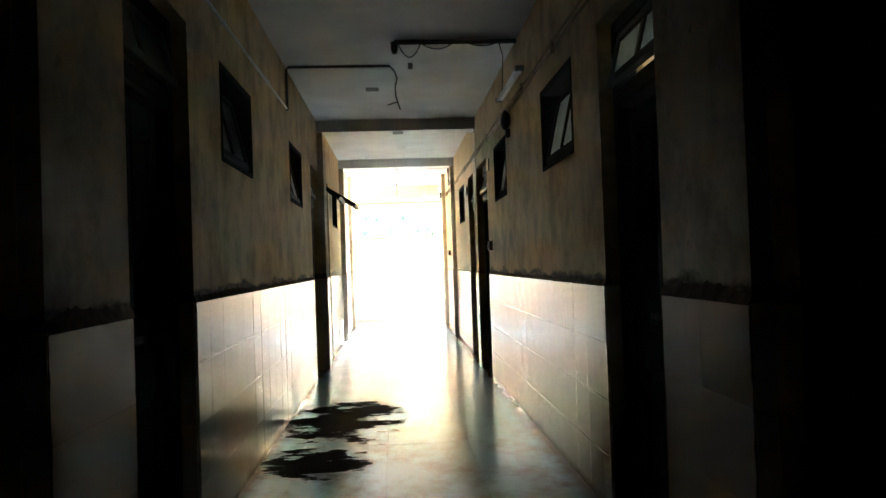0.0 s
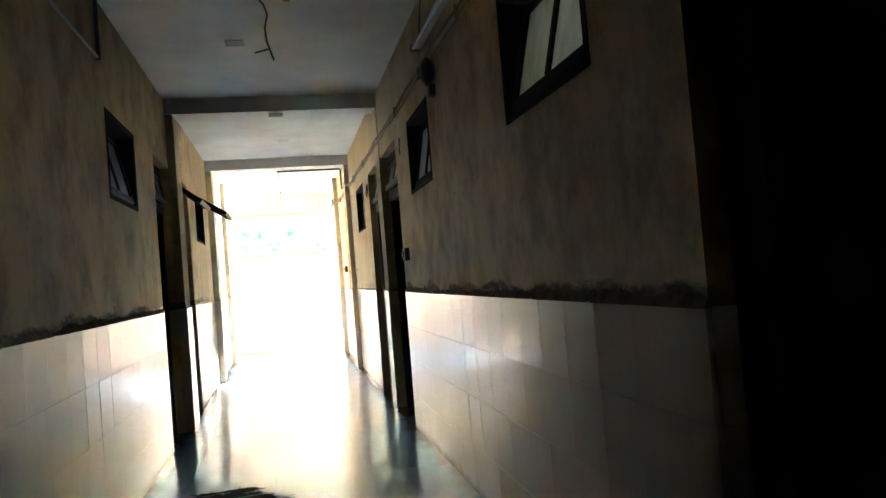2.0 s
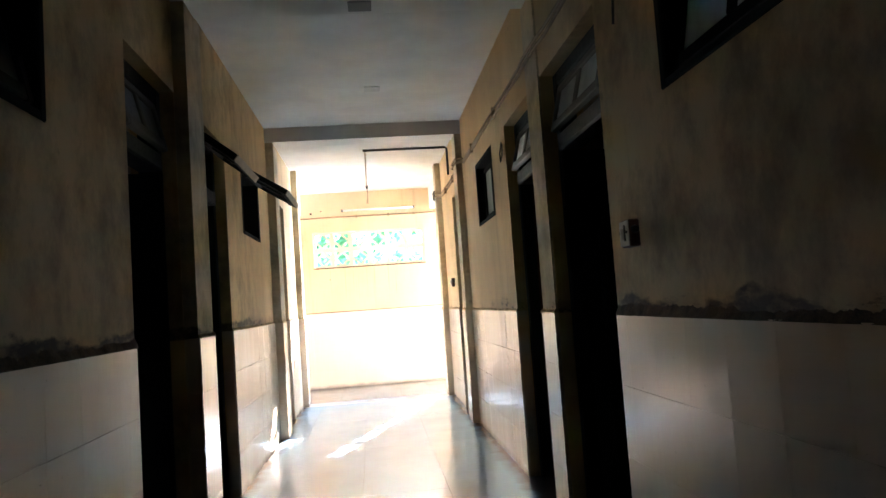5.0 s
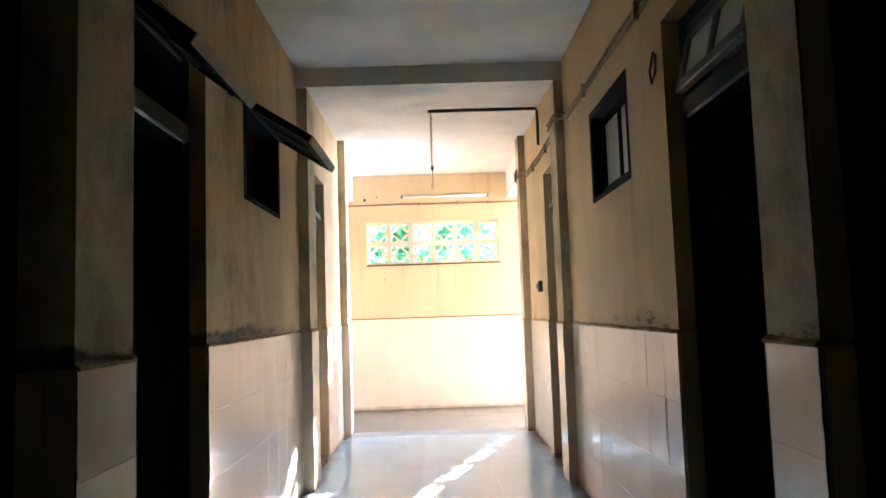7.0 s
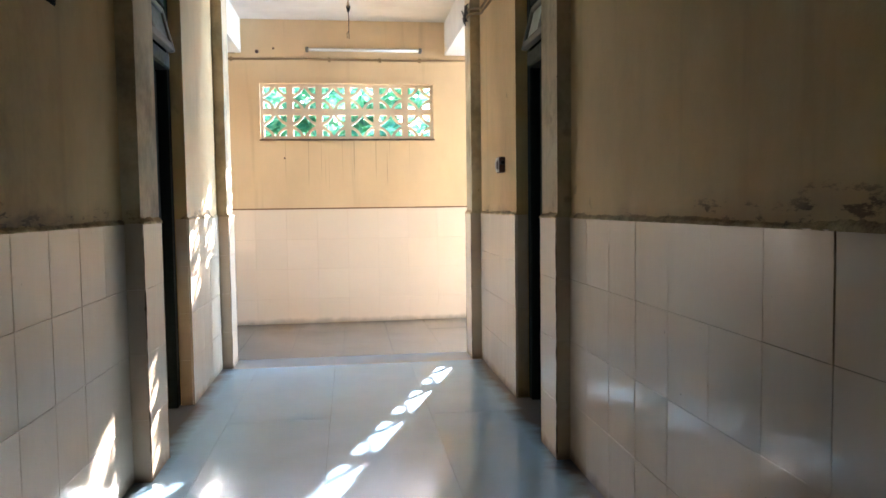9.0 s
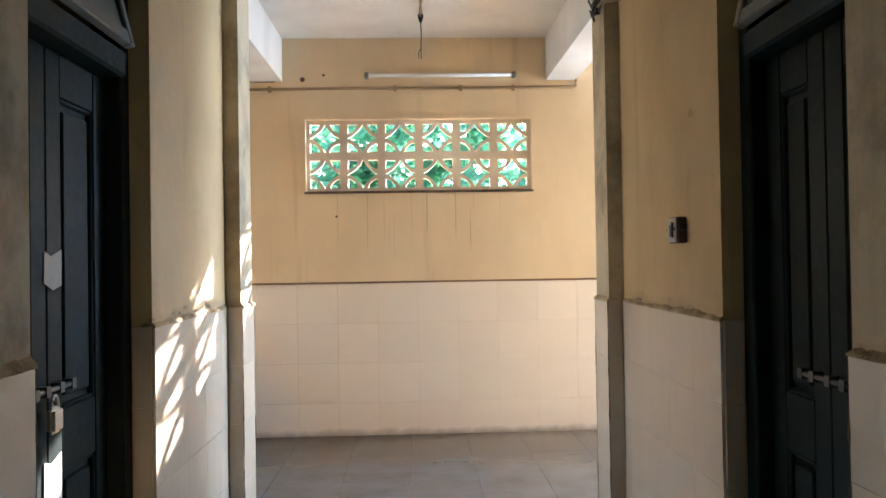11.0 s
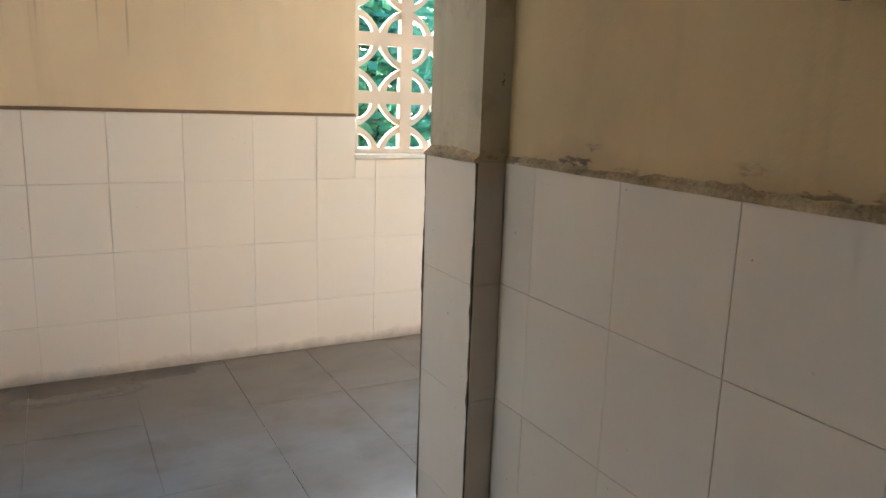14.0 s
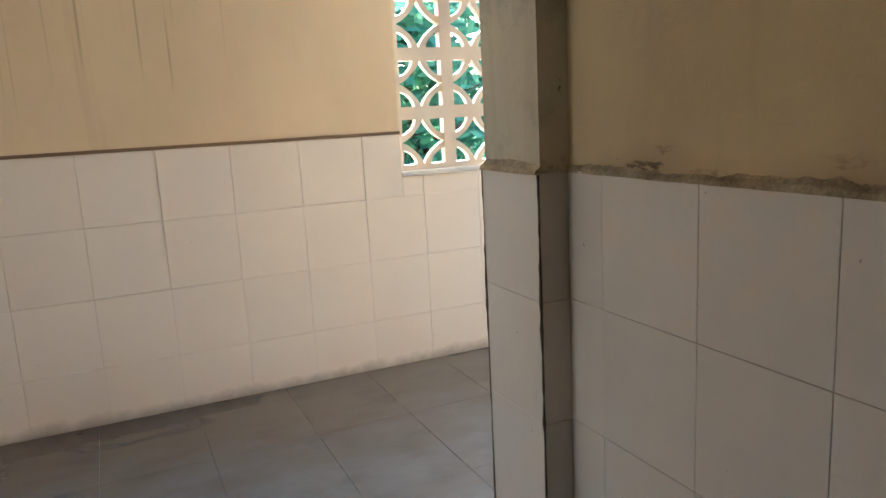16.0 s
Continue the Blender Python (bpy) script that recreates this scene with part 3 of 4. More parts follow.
def leaf_mesh(w, h):
    """A panelled leaf, its front at local x 0: stiles and rails proud of a tall and a low panel with raised fields."""
    bm = bmesh.new()
    st, z1, z2, z3, z4 = 0.085, 0.16, 0.72, 0.90, h - 0.13
    for y0, y1 in ((-w / 2, -w / 2 + st), (w / 2 - st, w / 2)):
        box(bm, 0, 0.035, y0, y1, 0, h)
    ya, yb = -w / 2 + st, w / 2 - st
    for za, zb in ((0, z1), (z2, z3), (z4, h)):
        box(bm, 0.001, 0.034, ya, yb, za, zb)
    for za, zb in ((z1, z2), (z3, z4)):
        box(bm, 0.022, 0.03, ya, yb, za, zb)
        box(bm, 0.006, 0.024, ya + 0.03, yb - 0.03, za + 0.035, zb - 0.035)
        for y0, y1, c, d in ((ya, ya + 0.012, za, zb), (yb - 0.012, yb, za, zb), (ya + 0.012, yb - 0.012, za, za + 0.012), (ya + 0.012, yb - 0.012, zb - 0.012, zb)):
            box(bm, 0.004, 0.024, y0, y1, c, d)
    soften(bm, 0.004)
    return bm


def door(name, side, y0, y1, label, swing=0.0, leaf_paint=None, lean=14.0, open_out=None, locked=False):
    w = y1 - y0
    face = RX if side > 0 else LX
    thing = base(name, face, (y0 + y1) / 2, 0, label, "door", "structure")
    if side < 0:
        thing.rotation_euler = (0, 0, math.pi)
    f, bar = 0.075, 1.96
    for part_name, b in (("jamb", (0.07, 0.17, -w / 2, -w / 2 + f, 0, HEAD)), ("jamb", (0.07, 0.17, w / 2 - f, w / 2, 0, HEAD)),
                         ("head", (0.07, 0.17, -w / 2 + f, w / 2 - f, HEAD - f, HEAD))):
        bm = boxes(b)
        soften(bm, 0.006)
        part(part_name, bm, GREEN, thing)
    bm = boxes((0.05, 0.17, -w / 2 + f, w / 2 - f, bar, bar + 0.09))
    soften(bm, 0.01)
    part("transom_bar", bm, GREEN, thing)
    if open_out:
        awning_sash(thing, w - 2 * f, math.hypot(*open_out), *open_out, 0.02, HEAD - f, GREEN)
    else:
        glazed_sash(thing, w - 2 * f - 0.01, HEAD - f - bar - 0.10, lean, 0.06, bar + 0.095, FADED, 0.04)
    wing = (w - 2 * f) / 2 - 0.003
    for s in (-1, 1):
        leaf = part("leaf", leaf_mesh(wing, bar - 0.01), leaf_paint or GREEN, thing)
        hinge = s * (w / 2 - f)
        if swing:
            leaf.matrix_basis = pose(0.14, hinge, 0.005, 0, 0, s * swing) @ pose(0, -s * wing / 2, 0)
        else:
            leaf.matrix_basis = pose(0.125, s * wing / 2 + s * 0.0015, 0.005)
        if s * side < 0 or leaf_paint is None:
            continue
        bm = bmesh.new()
        y = -s * (wing / 2 - 0.022)
        tube(bm, [(0.0, y, 1.13), (-0.03, y, 1.14), (-0.045, y, 1.18), (-0.045, y, 1.24), (-0.03, y, 1.28), (0.0, y, 1.29)], 0.009, 8)
        part("handle", bm, IRON, leaf, "black iron pull handle", True)
    if not swing:
        bm = bmesh.new()
        tube(bm, [(0.105, -0.12, 0.98), (0.105, 0.13, 0.98)], 0.008)
        for y in (-0.10, -0.03, 0.05, 0.11):
            box(bm, 0.095, 0.125, y - 0.012, y + 0.012, 0.965, 0.995)
        part("bolt", bm, DARK_STEEL, thing, "sliding steel bolt")
    if locked:
        bm = bmesh.new()
        tube(bm, [(0.095, 0.02 + 0.018 * math.cos(a), 0.93 + 0.035 * math.sin(a)) for a in [math.pi * k / 8 for k in range(9)]], 0.005)
        part("shackle", bm, STEEL, thing)
        bm = boxes((0.083, 0.107, -0.012, 0.052, 0.86, 0.935))
        soften(bm, 0.01, 2)
        part("padlock", bm, STEEL, thing, "steel padlock")
        for z0, z1, yy in ((1.27, 1.37, -0.03), (0.62, 0.78, -0.02)):
            bm = bmesh.new()
            edge = [(yy - 0.05, z0), (yy + 0.0, z0 - 0.012), (yy + 0.05, z0 + 0.01), (yy + 0.047, z1), (yy + 0.01, z1 - 0.014), (yy - 0.052, z1 + 0.006)]
            prism(bm, edge, 0.0015, "x")
            sheet = part("paper", bm, PAPER, thing, "torn white paper notice")
            sheet.location.x = 0.121
    return thing


# doors 3 and 8 are set open by assumption, to leave their recesses black
for k, (a, b) in enumerate(DOORS_R):
    door(f"door_{k + 1}", 1, a, b, "dark green panelled double door, open transom above" if k not in (2, 3) else "dark double door standing open into an unlit room", swing=(75 if k in (2, 3) else 0), leaf_paint=BROWN_DOOR if k == 3 else None)
for k, (a, b) in enumerate(DOORS_L):
    out = (0.245, 0.19) if k == 3 else None
    door(f"door_{k + 6}", -1, a, b, "dark green double door, bolted and padlocked, with torn paper" if k == 4 else "open red-brown door under a swung-out transom" if k == 3 else "dark green double door standing open into an unlit room" if k == 2 else "dark green panelled double door in a deep recess", swing=(78 if k in (2, 3) else 0), leaf_paint=BROWN_DOOR if k == 3 else None, open_out=out, locked=k == 4)
for k, (a, b) in enumerate(WINDOWS_R):
    window(f"window_{k + 4}", 1, a, b, (13, 10, 0)[k], ("high dark-framed window with tilted frosted sash", "high dark-framed window with tilted frosted sash", "high dark-framed window with its frosted sash shut")[k])
for k, (a, b) in enumerate(WINDOWS_L):
    window(f"window_{k + 7}", -1, a, b, 13, "high dark window with its sash swung out" if k == 2 else "high dark green window with tilted sash", open_out=(0.34, 0.215) if k == 2 else None)

# ---- fittings ----


def tube_light(name, m, length, label):
    """A batten with end holders and a bare tube; local x runs along it, local y out of the wall."""
    thing = base(name, 0, 0, 0, label, "tube light")
    thing.matrix_basis = m
    bm = boxes((-length / 2, length / 2, 0.0, 0.035, -0.012, 0.018))
    soften(bm, 0.006)
    part("batten", bm, WHITE_PVC, thing)
    for s in (-1, 1):
        bm = boxes((s * length / 2 - 0.015, s * length / 2 + 0.015, 0.0, 0.07, -0.022, 0.02))
        soften(bm, 0.006)
        part("holder", bm, FADED, thing)
    bm = bmesh.new()
    tube(bm, [(-length / 2 + 0.015, 0.05, -0.004), (length / 2 - 0.015, 0.05, -0.004)], 0.013, 12)
    part("tube", bm, TUBE, thing, "unlit white glass tube", True)
    return thing


tube_light("tube_light", pose(0.195, END_Y + 0.008, 2.725, 0, 0, 180), 1.12, "unlit white tube light on the end wall")
tube_light("tube_light", pose(RX, 4.53, 2.71, 0, 0, 90), 1.08, "unlit white tube light high on the corridor wall")


def run(name, points, radius, material, label, category="conduit", clips=()):
    thing = base(name, *points[0], label, category)
    o = Vector(points[0])
    bm = bmesh.new()
    tube(bm, [Vector(p) - o for p in points], radius)
    part("pipe", bm, material, thing, "", True)
    for c in clips:
        bm = boxes(tuple(v - o[i // 2] for i, v in enumerate(c)))
        part("clip", bm, material, thing)
    return thing


def sag(a, b, drop, count=10):
    a, b = Vector(a), Vector(b)
    return [a.lerp(b, k / count) - Vector((0, 0, drop * 4 * (k / count) * (1 - k / count))) for k in range(count + 1)]


random.seed(5)
for z, dx in ((2.585, 0.012), (2.545, 0.011)):
    pts = [(RX - dx, y, z + random.uniform(-0.012, 0.012)) for y in [0.2 + 0.55 * k for k in range(13)]]
    pts += [(RX - dx, 7.2, z), (FACES_R[1] - 0.004, 7.39, z), (FACES_R[1] - 0.004, 7.70, z), (RX - dx, 7.85, z)]
    pts += [(RX - dx, y, z + random.uniform(-0.012, 0.012)) for y in [8.2 + 0.6 * k for k in range(5)]]
    pts += [(RX - dx, 10.68, z + 0.03), (FACES_R[2] - 0.006, 10.75, z + 0.03), (FACES_R[2] - 0.006, 11.04, z + 0.03), (RX - dx, 11.1, z + 0.02), (RX - dx, 12.0, z), (RX - dx, 12.9, z + 0.02), (PILLAR_R - 0.008, 12.98, z + 0.03), (PILLAR_R - 0.008, 13.1, z + 0.03)]
    clips = [(RX - 0.024, RX, y - 0.012, y + 0.012, z - 0.02, z + 0.02) for y in (0.75, 1.85, 2.95, 4.05, 5.15, 6.25, 8.8, 10.0, 11.6, 12.4)]
    run("wall_conduit", pts, 0.0085, PIPE_PAINT, "painted conduit running along the corridor wall", clips=clips)
run("wall_conduit", [(LX + 0.01, y, 2.60 + 0.009 * y) for y in (0.2, 1.3, 2.4, 3.5, 4.5, 4.94)], 0.008, WHITE_PVC, "pale conduit running along the corridor wall", clips=[(LX, LX + 0.022, y - 0.012, y + 0.012, 2.585 + 0.009 * y, 2.615 + 0.009 * y) for y in (1.1, 2.6, 4.0)])
run("ceiling_conduit", [(LX + 0.012, 4.95, 2.63), (LX + 0.012, 4.95, 2.99), (LX + 0.03, 4.95, TOP - 0.012), (-0.3, 4.955, TOP - 0.012), (-0.01, 4.95, TOP - 0.014)], 0.012, DARK_PIPE, "dark conduit climbing the wall and crossing the ceiling")
bm = bmesh.new()
tube(bm, [(-0.01, 4.95, TOP - 0.015), (0.03, 4.96, 2.96), (0.05, 4.97, 2.90), (0.03, 4.98, 2.82), (0.035, 4.98, 2.74), (0.07, 4.98, 2.62)], 0.006, 6)
tube(bm, [(0.05, 4.98, 2.69), (-0.04, 4.98, 2.665)], 0.005, 6)
whole("hanging_wire", bm, DARK_PIPE, "loose dark wire hanging from the ceiling conduit", "wire", smooth=True)
lamp_pipe = run("ceiling_conduit", [(0.03, 4.25, TOP - 0.02), (0.5, 4.25, TOP - 0.021), (RX - 0.006, 4.26, TOP - 0.02)], 0.02, DARK_PIPE, "thick dark pipe along the ceiling with a lamp holder")
bm = bmesh.new()
tube(bm, [(0.0, 0, 0.0), (0.0, 0, -0.05), (0.0, 0, -0.09)], [0.03, 0.028, 0.02], 10)
part("lamp_holder", bm, IRON, lamp_pipe, "empty black lamp holder")
bm = bmesh.new()
tube(bm, sag((0.06, 4.24, 2.985), (0.24, 4.24, 2.99), 0.11), 0.005, 6)
tube(bm, sag((0.24, 4.24, 2.99), (0.50, 4.24, 2.99), 0.05), 0.005, 6)
tube(bm, sag((0.60, 4.24, 2.99), (0.86, 4.24, 2.99), 0.03), 0.005, 6)
tube(bm, [(0.86, 4.24, 2.99), (0.93, 4.5, 2.95), (0.985, 4.9, 2.90), (0.99, 5.0, 2.78), (0.995, 5.02, 2.72)], 0.005, 6)
whole("sagging_wire", bm, DARK_PIPE, "thin dark wire sagging below the ceiling pipe", "wire", smooth=True)
for x, y, z in ((-0.195, 5.85, TOP), (0.06, 7.55, 2.88), (0.13, 9.58, TOP), (-0.57, 13.6, TOP), (0.17, 4.93, TOP)):
    bm = boxes((x - 0.065, x + 0.065, y - 0.065, y + 0.065, z - 0.008, z)) if x != 0.17 else boxes((x - 0.02, x + 0.02, y - 0.02, y + 0.02, z - 0.05, z))
    soften(bm, 0.003)
    whole("ceiling_plate", bm, FADED if y < 9 else WHITE_PVC, "small dirty square junction plate under the ceiling", "junction box", group="ceiling junction plates")
run("ceiling_conduit", [(RX - 0.012, 11.97, 2.68), (RX - 0.012, 11.97, TOP - 0.03), (RX - 0.03, 11.96, TOP - 0.014), (0.5, 11.955, TOP - 0.014), (0.02, 11.95, TOP - 0.014)], 0.013, DARK_PIPE, "dark conduit crossing the ceiling to a cable")
bm = bmesh.new()
for turn in (0.0, math.pi):
    tube(bm, [(0.045 + 0.007 * math.cos(k * 0.9 + turn), 11.96 + k * 0.0625, TOP - 0.012 + 0.006 * math.sin(k * 0.9 + turn)) for k in range(41)], 0.005, 6)
whole("ceiling_cable", bm, PIPE_PAINT, "twisted brown cable fixed along the ceiling", "cable", smooth=True)
hook = base("ceiling_stud", 0.045, 14.47, TOP, "small iron ceiling stud with a frayed dangling wire", "ceiling stud")
bm = bmesh.new()
tube(bm, [(0, 0, 0.0), (0, 0, -0.02), (0, 0, -0.045), (0, 0, -0.06)], [0.02, 0.02, 0.012, 0.006], 10)
part("knob", bm, IRON, hook, "", True)
bm = bmesh.new()
tube(bm, [(0.0, 0.0, -0.05), (0.004, 0.08, -0.10), (0.002, 0.17, -0.16), (0.004, 0.27, -0.235)], 0.004, 6)
tube(bm, [(0.003, 0.20, -0.18), (-0.016, 0.22, -0.20), (-0.012, 0.26, -0.235)], 0.003, 6)
part("wire", bm, DARK_PIPE, hook, "frayed dangling wires")
run("wall_conduit", [(-2.6, END_Y - 0.004, 2.625), (-0.4, END_Y - 0.004, 2.635), (0.5, END_Y - 0.004, 2.63), (1.21, END_Y - 0.004, 2.635), (1.235, END_Y - 0.004, 2.645), (1.238, END_Y - 0.004, 2.69)], 0.011, PIPE_PAINT, "painted conduit running across the end wall", clips=[(x - 0.012, x + 0.012, END_Y - 0.018, END_Y + 0.01, 2.61, 2.65) for x in (-1.1, -0.15, 0.35, 0.75)])
run("wall_conduit", [(-2.6, END_Y - 0.002, 2.685), (-1.06, END_Y - 0.002, 2.69)], 0.008, PIPE_PAINT, "short painted conduit under the beam")
bm = bmesh.new()
random.seed(11)
for k in range(7):
    p = [Vector((PILLAR_R - 0.012 + random.uniform(-0.012, 0.012), 12.99 + random.uniform(0, 0.2), 2.60 + random.uniform(-0.06, 0.06))) for _ in range(5)]
    tube(bm, p, 0.006, 6)
whole("wire_bunch", bm, DARK_PIPE, "tangled bunch of wires tied on the pilaster", "wire", smooth=True)

for points in ([(RX - 0.006, 6.17, 2.34), (RX - 0.008, 6.18, 2.28), (RX - 0.006, 6.20, 2.21)], [(RX - 0.006, 8.60, 2.30), (RX - 0.02, 8.62, 2.22), (RX - 0.02, 8.60, 2.16), (RX - 0.012, 8.57, 2.20), (RX - 0.006, 8.58, 2.28)]):
    bm = bmesh.new()
    tube(bm, points, 0.005, 6)
    whole("wire_stub", bm, DARK_PIPE, "short dark wire stub hanging on plaster", "wire", group="wire stubs", smooth=True)
# two plugs, then a small stain drawn as a third raised disc
for x, z, r in ((-0.853, 2.705, 0.018), (-0.694, 2.738, 0.010), (-0.61, 1.66, 0.009)):
    bm = bmesh.new()
    tube(bm, [(x, END_Y + 0.008, z), (x, END_Y - 0.004, z), (x, END_Y - 0.012, z)], [r, r, r * 0.6], 12)
    whole("wall_mark", bm, SWITCH_WOOD, "small dark round mark on the end wall", "wall plug", group="wall plugs", smooth=True)
bell = base("wall_bell", RX, 4.757, 2.463, "round dark metal gong bell on the wall", "bell")
bm = bmesh.new()
tube(bm, [(0, 0, 0), (-0.03, 0, 0), (-0.05, 0, 0), (-0.07, 0, 0), (-0.078, 0, 0)], [0.055, 0.085, 0.088, 0.06, 0.012], 20)
part("gong", bm, IRON, bell, "", True)
bm = boxes((-0.04, 0, -0.03, 0.03, -0.15, -0.08))
soften(bm, 0.006)
part("striker_box", bm, DARK_PIPE, bell)


def switch_box(y, z, side_len):
    thing = base("switch_box", RX, y, z, "brown wooden switch box with a white switch plate", "switch", group="wall switch boxes")
    bm = boxes((-0.038, 0, -side_len / 2, side_len / 2, -0.05, 0.05))
    soften(bm, 0.005)
    part("box", bm, SWITCH_WOOD, thing)
    bm = boxes((-0.044, -0.038, -side_len / 2 + 0.006, side_len / 2 - 0.006, -0.046, 0.046))
    soften(bm, 0.003)
    part("plate", bm, WHITE_PVC, thing, "white switch plate")
    bm = boxes((-0.056, -0.044, -0.009, 0.009, -0.024, 0.018))
    soften(bm, 0.004)
    part("lever", bm, WHITE_PVC, thing)
    part("slot", boxes((-0.0475, -0.044, -0.02, -0.0095, -0.028, 0.03)), IRON, thing, "dark switch slot")
    for dy in (-0.034, 0.034):
        bm = bmesh.new()
        tube(bm, [(-0.044, dy, 0.004), (-0.047, dy, 0.004)], 0.005, 10)
        part("screw", bm, IRON, thing)
    bm = bmesh.new()
    tube(bm, [(-0.019, -side_len / 2, 0.012), (-0.019, -side_len / 2 - 0.014, 0.012)], [0.016, 0.012], 10)
    part("knob", bm, IRON, thing, "dark round cable entry")
    return thing


switch_box(6.18, 1.41, 0.10)
switch_box(12.20, 1.425, 0.095)

# broken slabs leaning on the end wall


def broken_slab(outline, thick, m, label):
    """A flat offcut with nibbled edges."""
    edge = []
    for (u0, v0), (u1, v1) in zip(outline, outline[1:] + outline[:1]):
        count = max(1, int(math.hypot(u1 - u0, v1 - v0) / 0.022))
        for k in range(count):
            u, v = u0 + (u1 - u0) * k / count, v0 + (v1 - v0) * k / count
            nibble = 0.0 if v < 0.01 else 1.0
            edge.append((u + nibble * (0.006 * noise.noise((u * 30, v * 30, 2.0)) + 0.004 * noise.noise((u * 9, v * 70, 5.0))), v + nibble * 0.005 * noise.noise((u * 40, v * 30, 8.0))))
    bm = bmesh.new()
    prism(bm, edge, thick, "y")
    soften(bm, 0.003)
    ob = whole("broken_slab", bm, SLAB, label, "broken slab", group="broken slabs")
    ob.matrix_basis = m
    return ob


broken_slab([(-0.30, 0), (-0.02, 0.0), (0.0, 0.04), (0.015, 0.40), (0.022, 0.55), (0.042, 0.57), (0.04, 0.60), (0.026, 0.615), (0.042, 0.68), (0.042, 0.755), (0.028, 0.785), (0.0, 0.782), (-0.028, 0.735), (-0.05, 0.722), (-0.075, 0.75), (-0.095, 0.782), (-0.20, 0.795), (-0.30, 0.79)], 0.03, pose(-1.215, 14.47, 0.006, -20, 0, 14), "tall chipped cream slab with a notched top, leaning on the wall")
broken_slab([(-0.20, 0), (-0.02, 0.0), (0.0, 0.04), (0.03, 0.49), (0.012, 0.53), (-0.10, 0.525), (-0.20, 0.53)], 0.03, pose(-1.195, 14.63, 0.006, -20, 0, 14), "short cream slab offcut leaning behind a taller one")
broken_slab([(-0.22, 0), (0.05, 0.0), (0.06, 0.80), (0.03, 0.85), (-0.05, 0.865), (-0.22, 0.84)], 0.022, pose(-1.31, 14.68, 0.006, -19, 0, 4), "narrow stained slab standing against the tiled wall")

# ---- outside: trees beyond the end wall ----


def tree(x, y, height, spread, seed):
    random.seed(seed)
    thing = base("tree", x, y, -0.3, "leafy green tree beyond the end wall", "tree", group="trees outside")
    bm = bmesh.new()
    tube(bm, [(0, 0, 0), (0.05, 0.03, height * 0.25), (-0.04, 0.05, height * 0.5), (0.03, 0, height * 0.85)], [0.14, 0.11, 0.08, 0.02], 8)
    for k in range(7):
        a, z = random.uniform(0, 6.28), height * random.uniform(0.2, 0.7)
        tube(bm, [(0, 0, z), (math.cos(a) * spread * 0.4, math.sin(a) * spread * 0.4, z + 0.3), (math.cos(a) * spread * 0.8, math.sin(a) * spread * 0.8, z + 0.45)], [0.05, 0.035, 0.012], 6)
    part("trunk", bm, BARK, thing, "brown trunk with spreading limbs", True)
    verts, faces = [], []
    clumps = [(random.gauss(0, spread * 0.45), random.gauss(0, spread * 0.4), height * random.uniform(0.12, 0.95), random.uniform(0.3, 0.6)) for _ in range(46)]
    for cx, cy, cz, r in clumps:
        for _ in range(72):
            p = Vector((random.gauss(cx, r * 0.5), random.gauss(cy, r * 0.5), random.gauss(cz, r * 0.42)))
            if p.z < 0.05:
                continue
            u = Vector((random.gauss(0, 1), random.gauss(0, 1), random.gauss(0, 0.6))).normalized()
            v = u.orthogonal().normalized()
            s = random.uniform(0.09, 0.20)
            i = len(verts)
            verts += [p - u * s, p + v * s * 0.4, p + u * s, p - v * s * 0.4]
            faces.append((i, i + 1, i + 2, i + 3))
    me = bpy.data.meshes.new("crown")
    me.from_pydata(verts, [], faces)
    me.materials.append(LEAF)
    crown = new("crown", me)
    crown.parent = thing
    return thing


random.seed(21)
spots = [(-6.5, 21.5, 5.4), (-4.2, 23.0, 5.3), (-2.4, 21.0, 4.7), (-0.6, 22.5, 5.0), (0.9, 21.2, 4.2), (2.6, 22.6, 4.2), (4.2, 21.5, 3.6), (6.3, 23.2, 4.2), (8.6, 24.0, 4.4), (-9.0, 24.0, 5.0), (-1.6, 27.0, 5.2), (4.5, 27.5, 5.4), (10.5, 26.5, 5.0)]
for k, (x, y, h) in enumerate(spots):
    tree(x, y, h, 1.25, 40 + k)

# ---- tiles, slabs and mortar ----
TILE_MESHES = {}


def tile_piece(parent, x, y, z, w, h, turn, material, lean=0.0, name="tile"):
    """A bevelled tile, w wide and h high, its back at (x, y), facing along its local -y."""
    key = (round(w, 3), round(h, 3), material.name)
    if key not in TILE_MESHES:
        bm = bmesh.new()
        a, e = w / 2, 0.0007
        back = [bm.verts.new(v) for v in ((-a, 0, 0), (a, 0, 0), (a, 0, h), (-a, 0, h))]
        mid_ring = [bm.verts.new(v) for v in ((-a, -0.0092, 0), (a, -0.0092, 0), (a, -0.0092, h), (-a, -0.0092, h))]
        front = [bm.verts.new(v) for v in ((-a + e, -0.01, e), (a - e, -0.01, e), (a - e, -0.01, h - e), (-a + e, -0.01, h - e))]
        bm.faces.new(front)
        for p, q in ((back, mid_ring), (mid_ring, front)):
            for k in range(4):
                bm.faces.new((p[k], p[(k + 1) % 4], q[(k + 1) % 4], q[k]))
        TILE_MESHES[key] = mesh_of("tile", bm, material)
    ob = new(name, TILE_MESHES[key])
    ob.parent = parent
    ob.matrix_basis = pose(x, y, z, random.uniform(-0.12, 0.12), 0, turn + lean + random.gauss(0, 0.12))
    return ob


def rows_of(top):
    """Heights of the courses from the floor up: three full ones hang from the top, the lowest is cut."""
    step = 0.28 if top < 1.13 else 0.30
    cuts = [top - step * k for k in (0, 1, 2, 3)] + [0.0]
    return list(zip(cuts[1:], cuts[:-1]))[::-1]


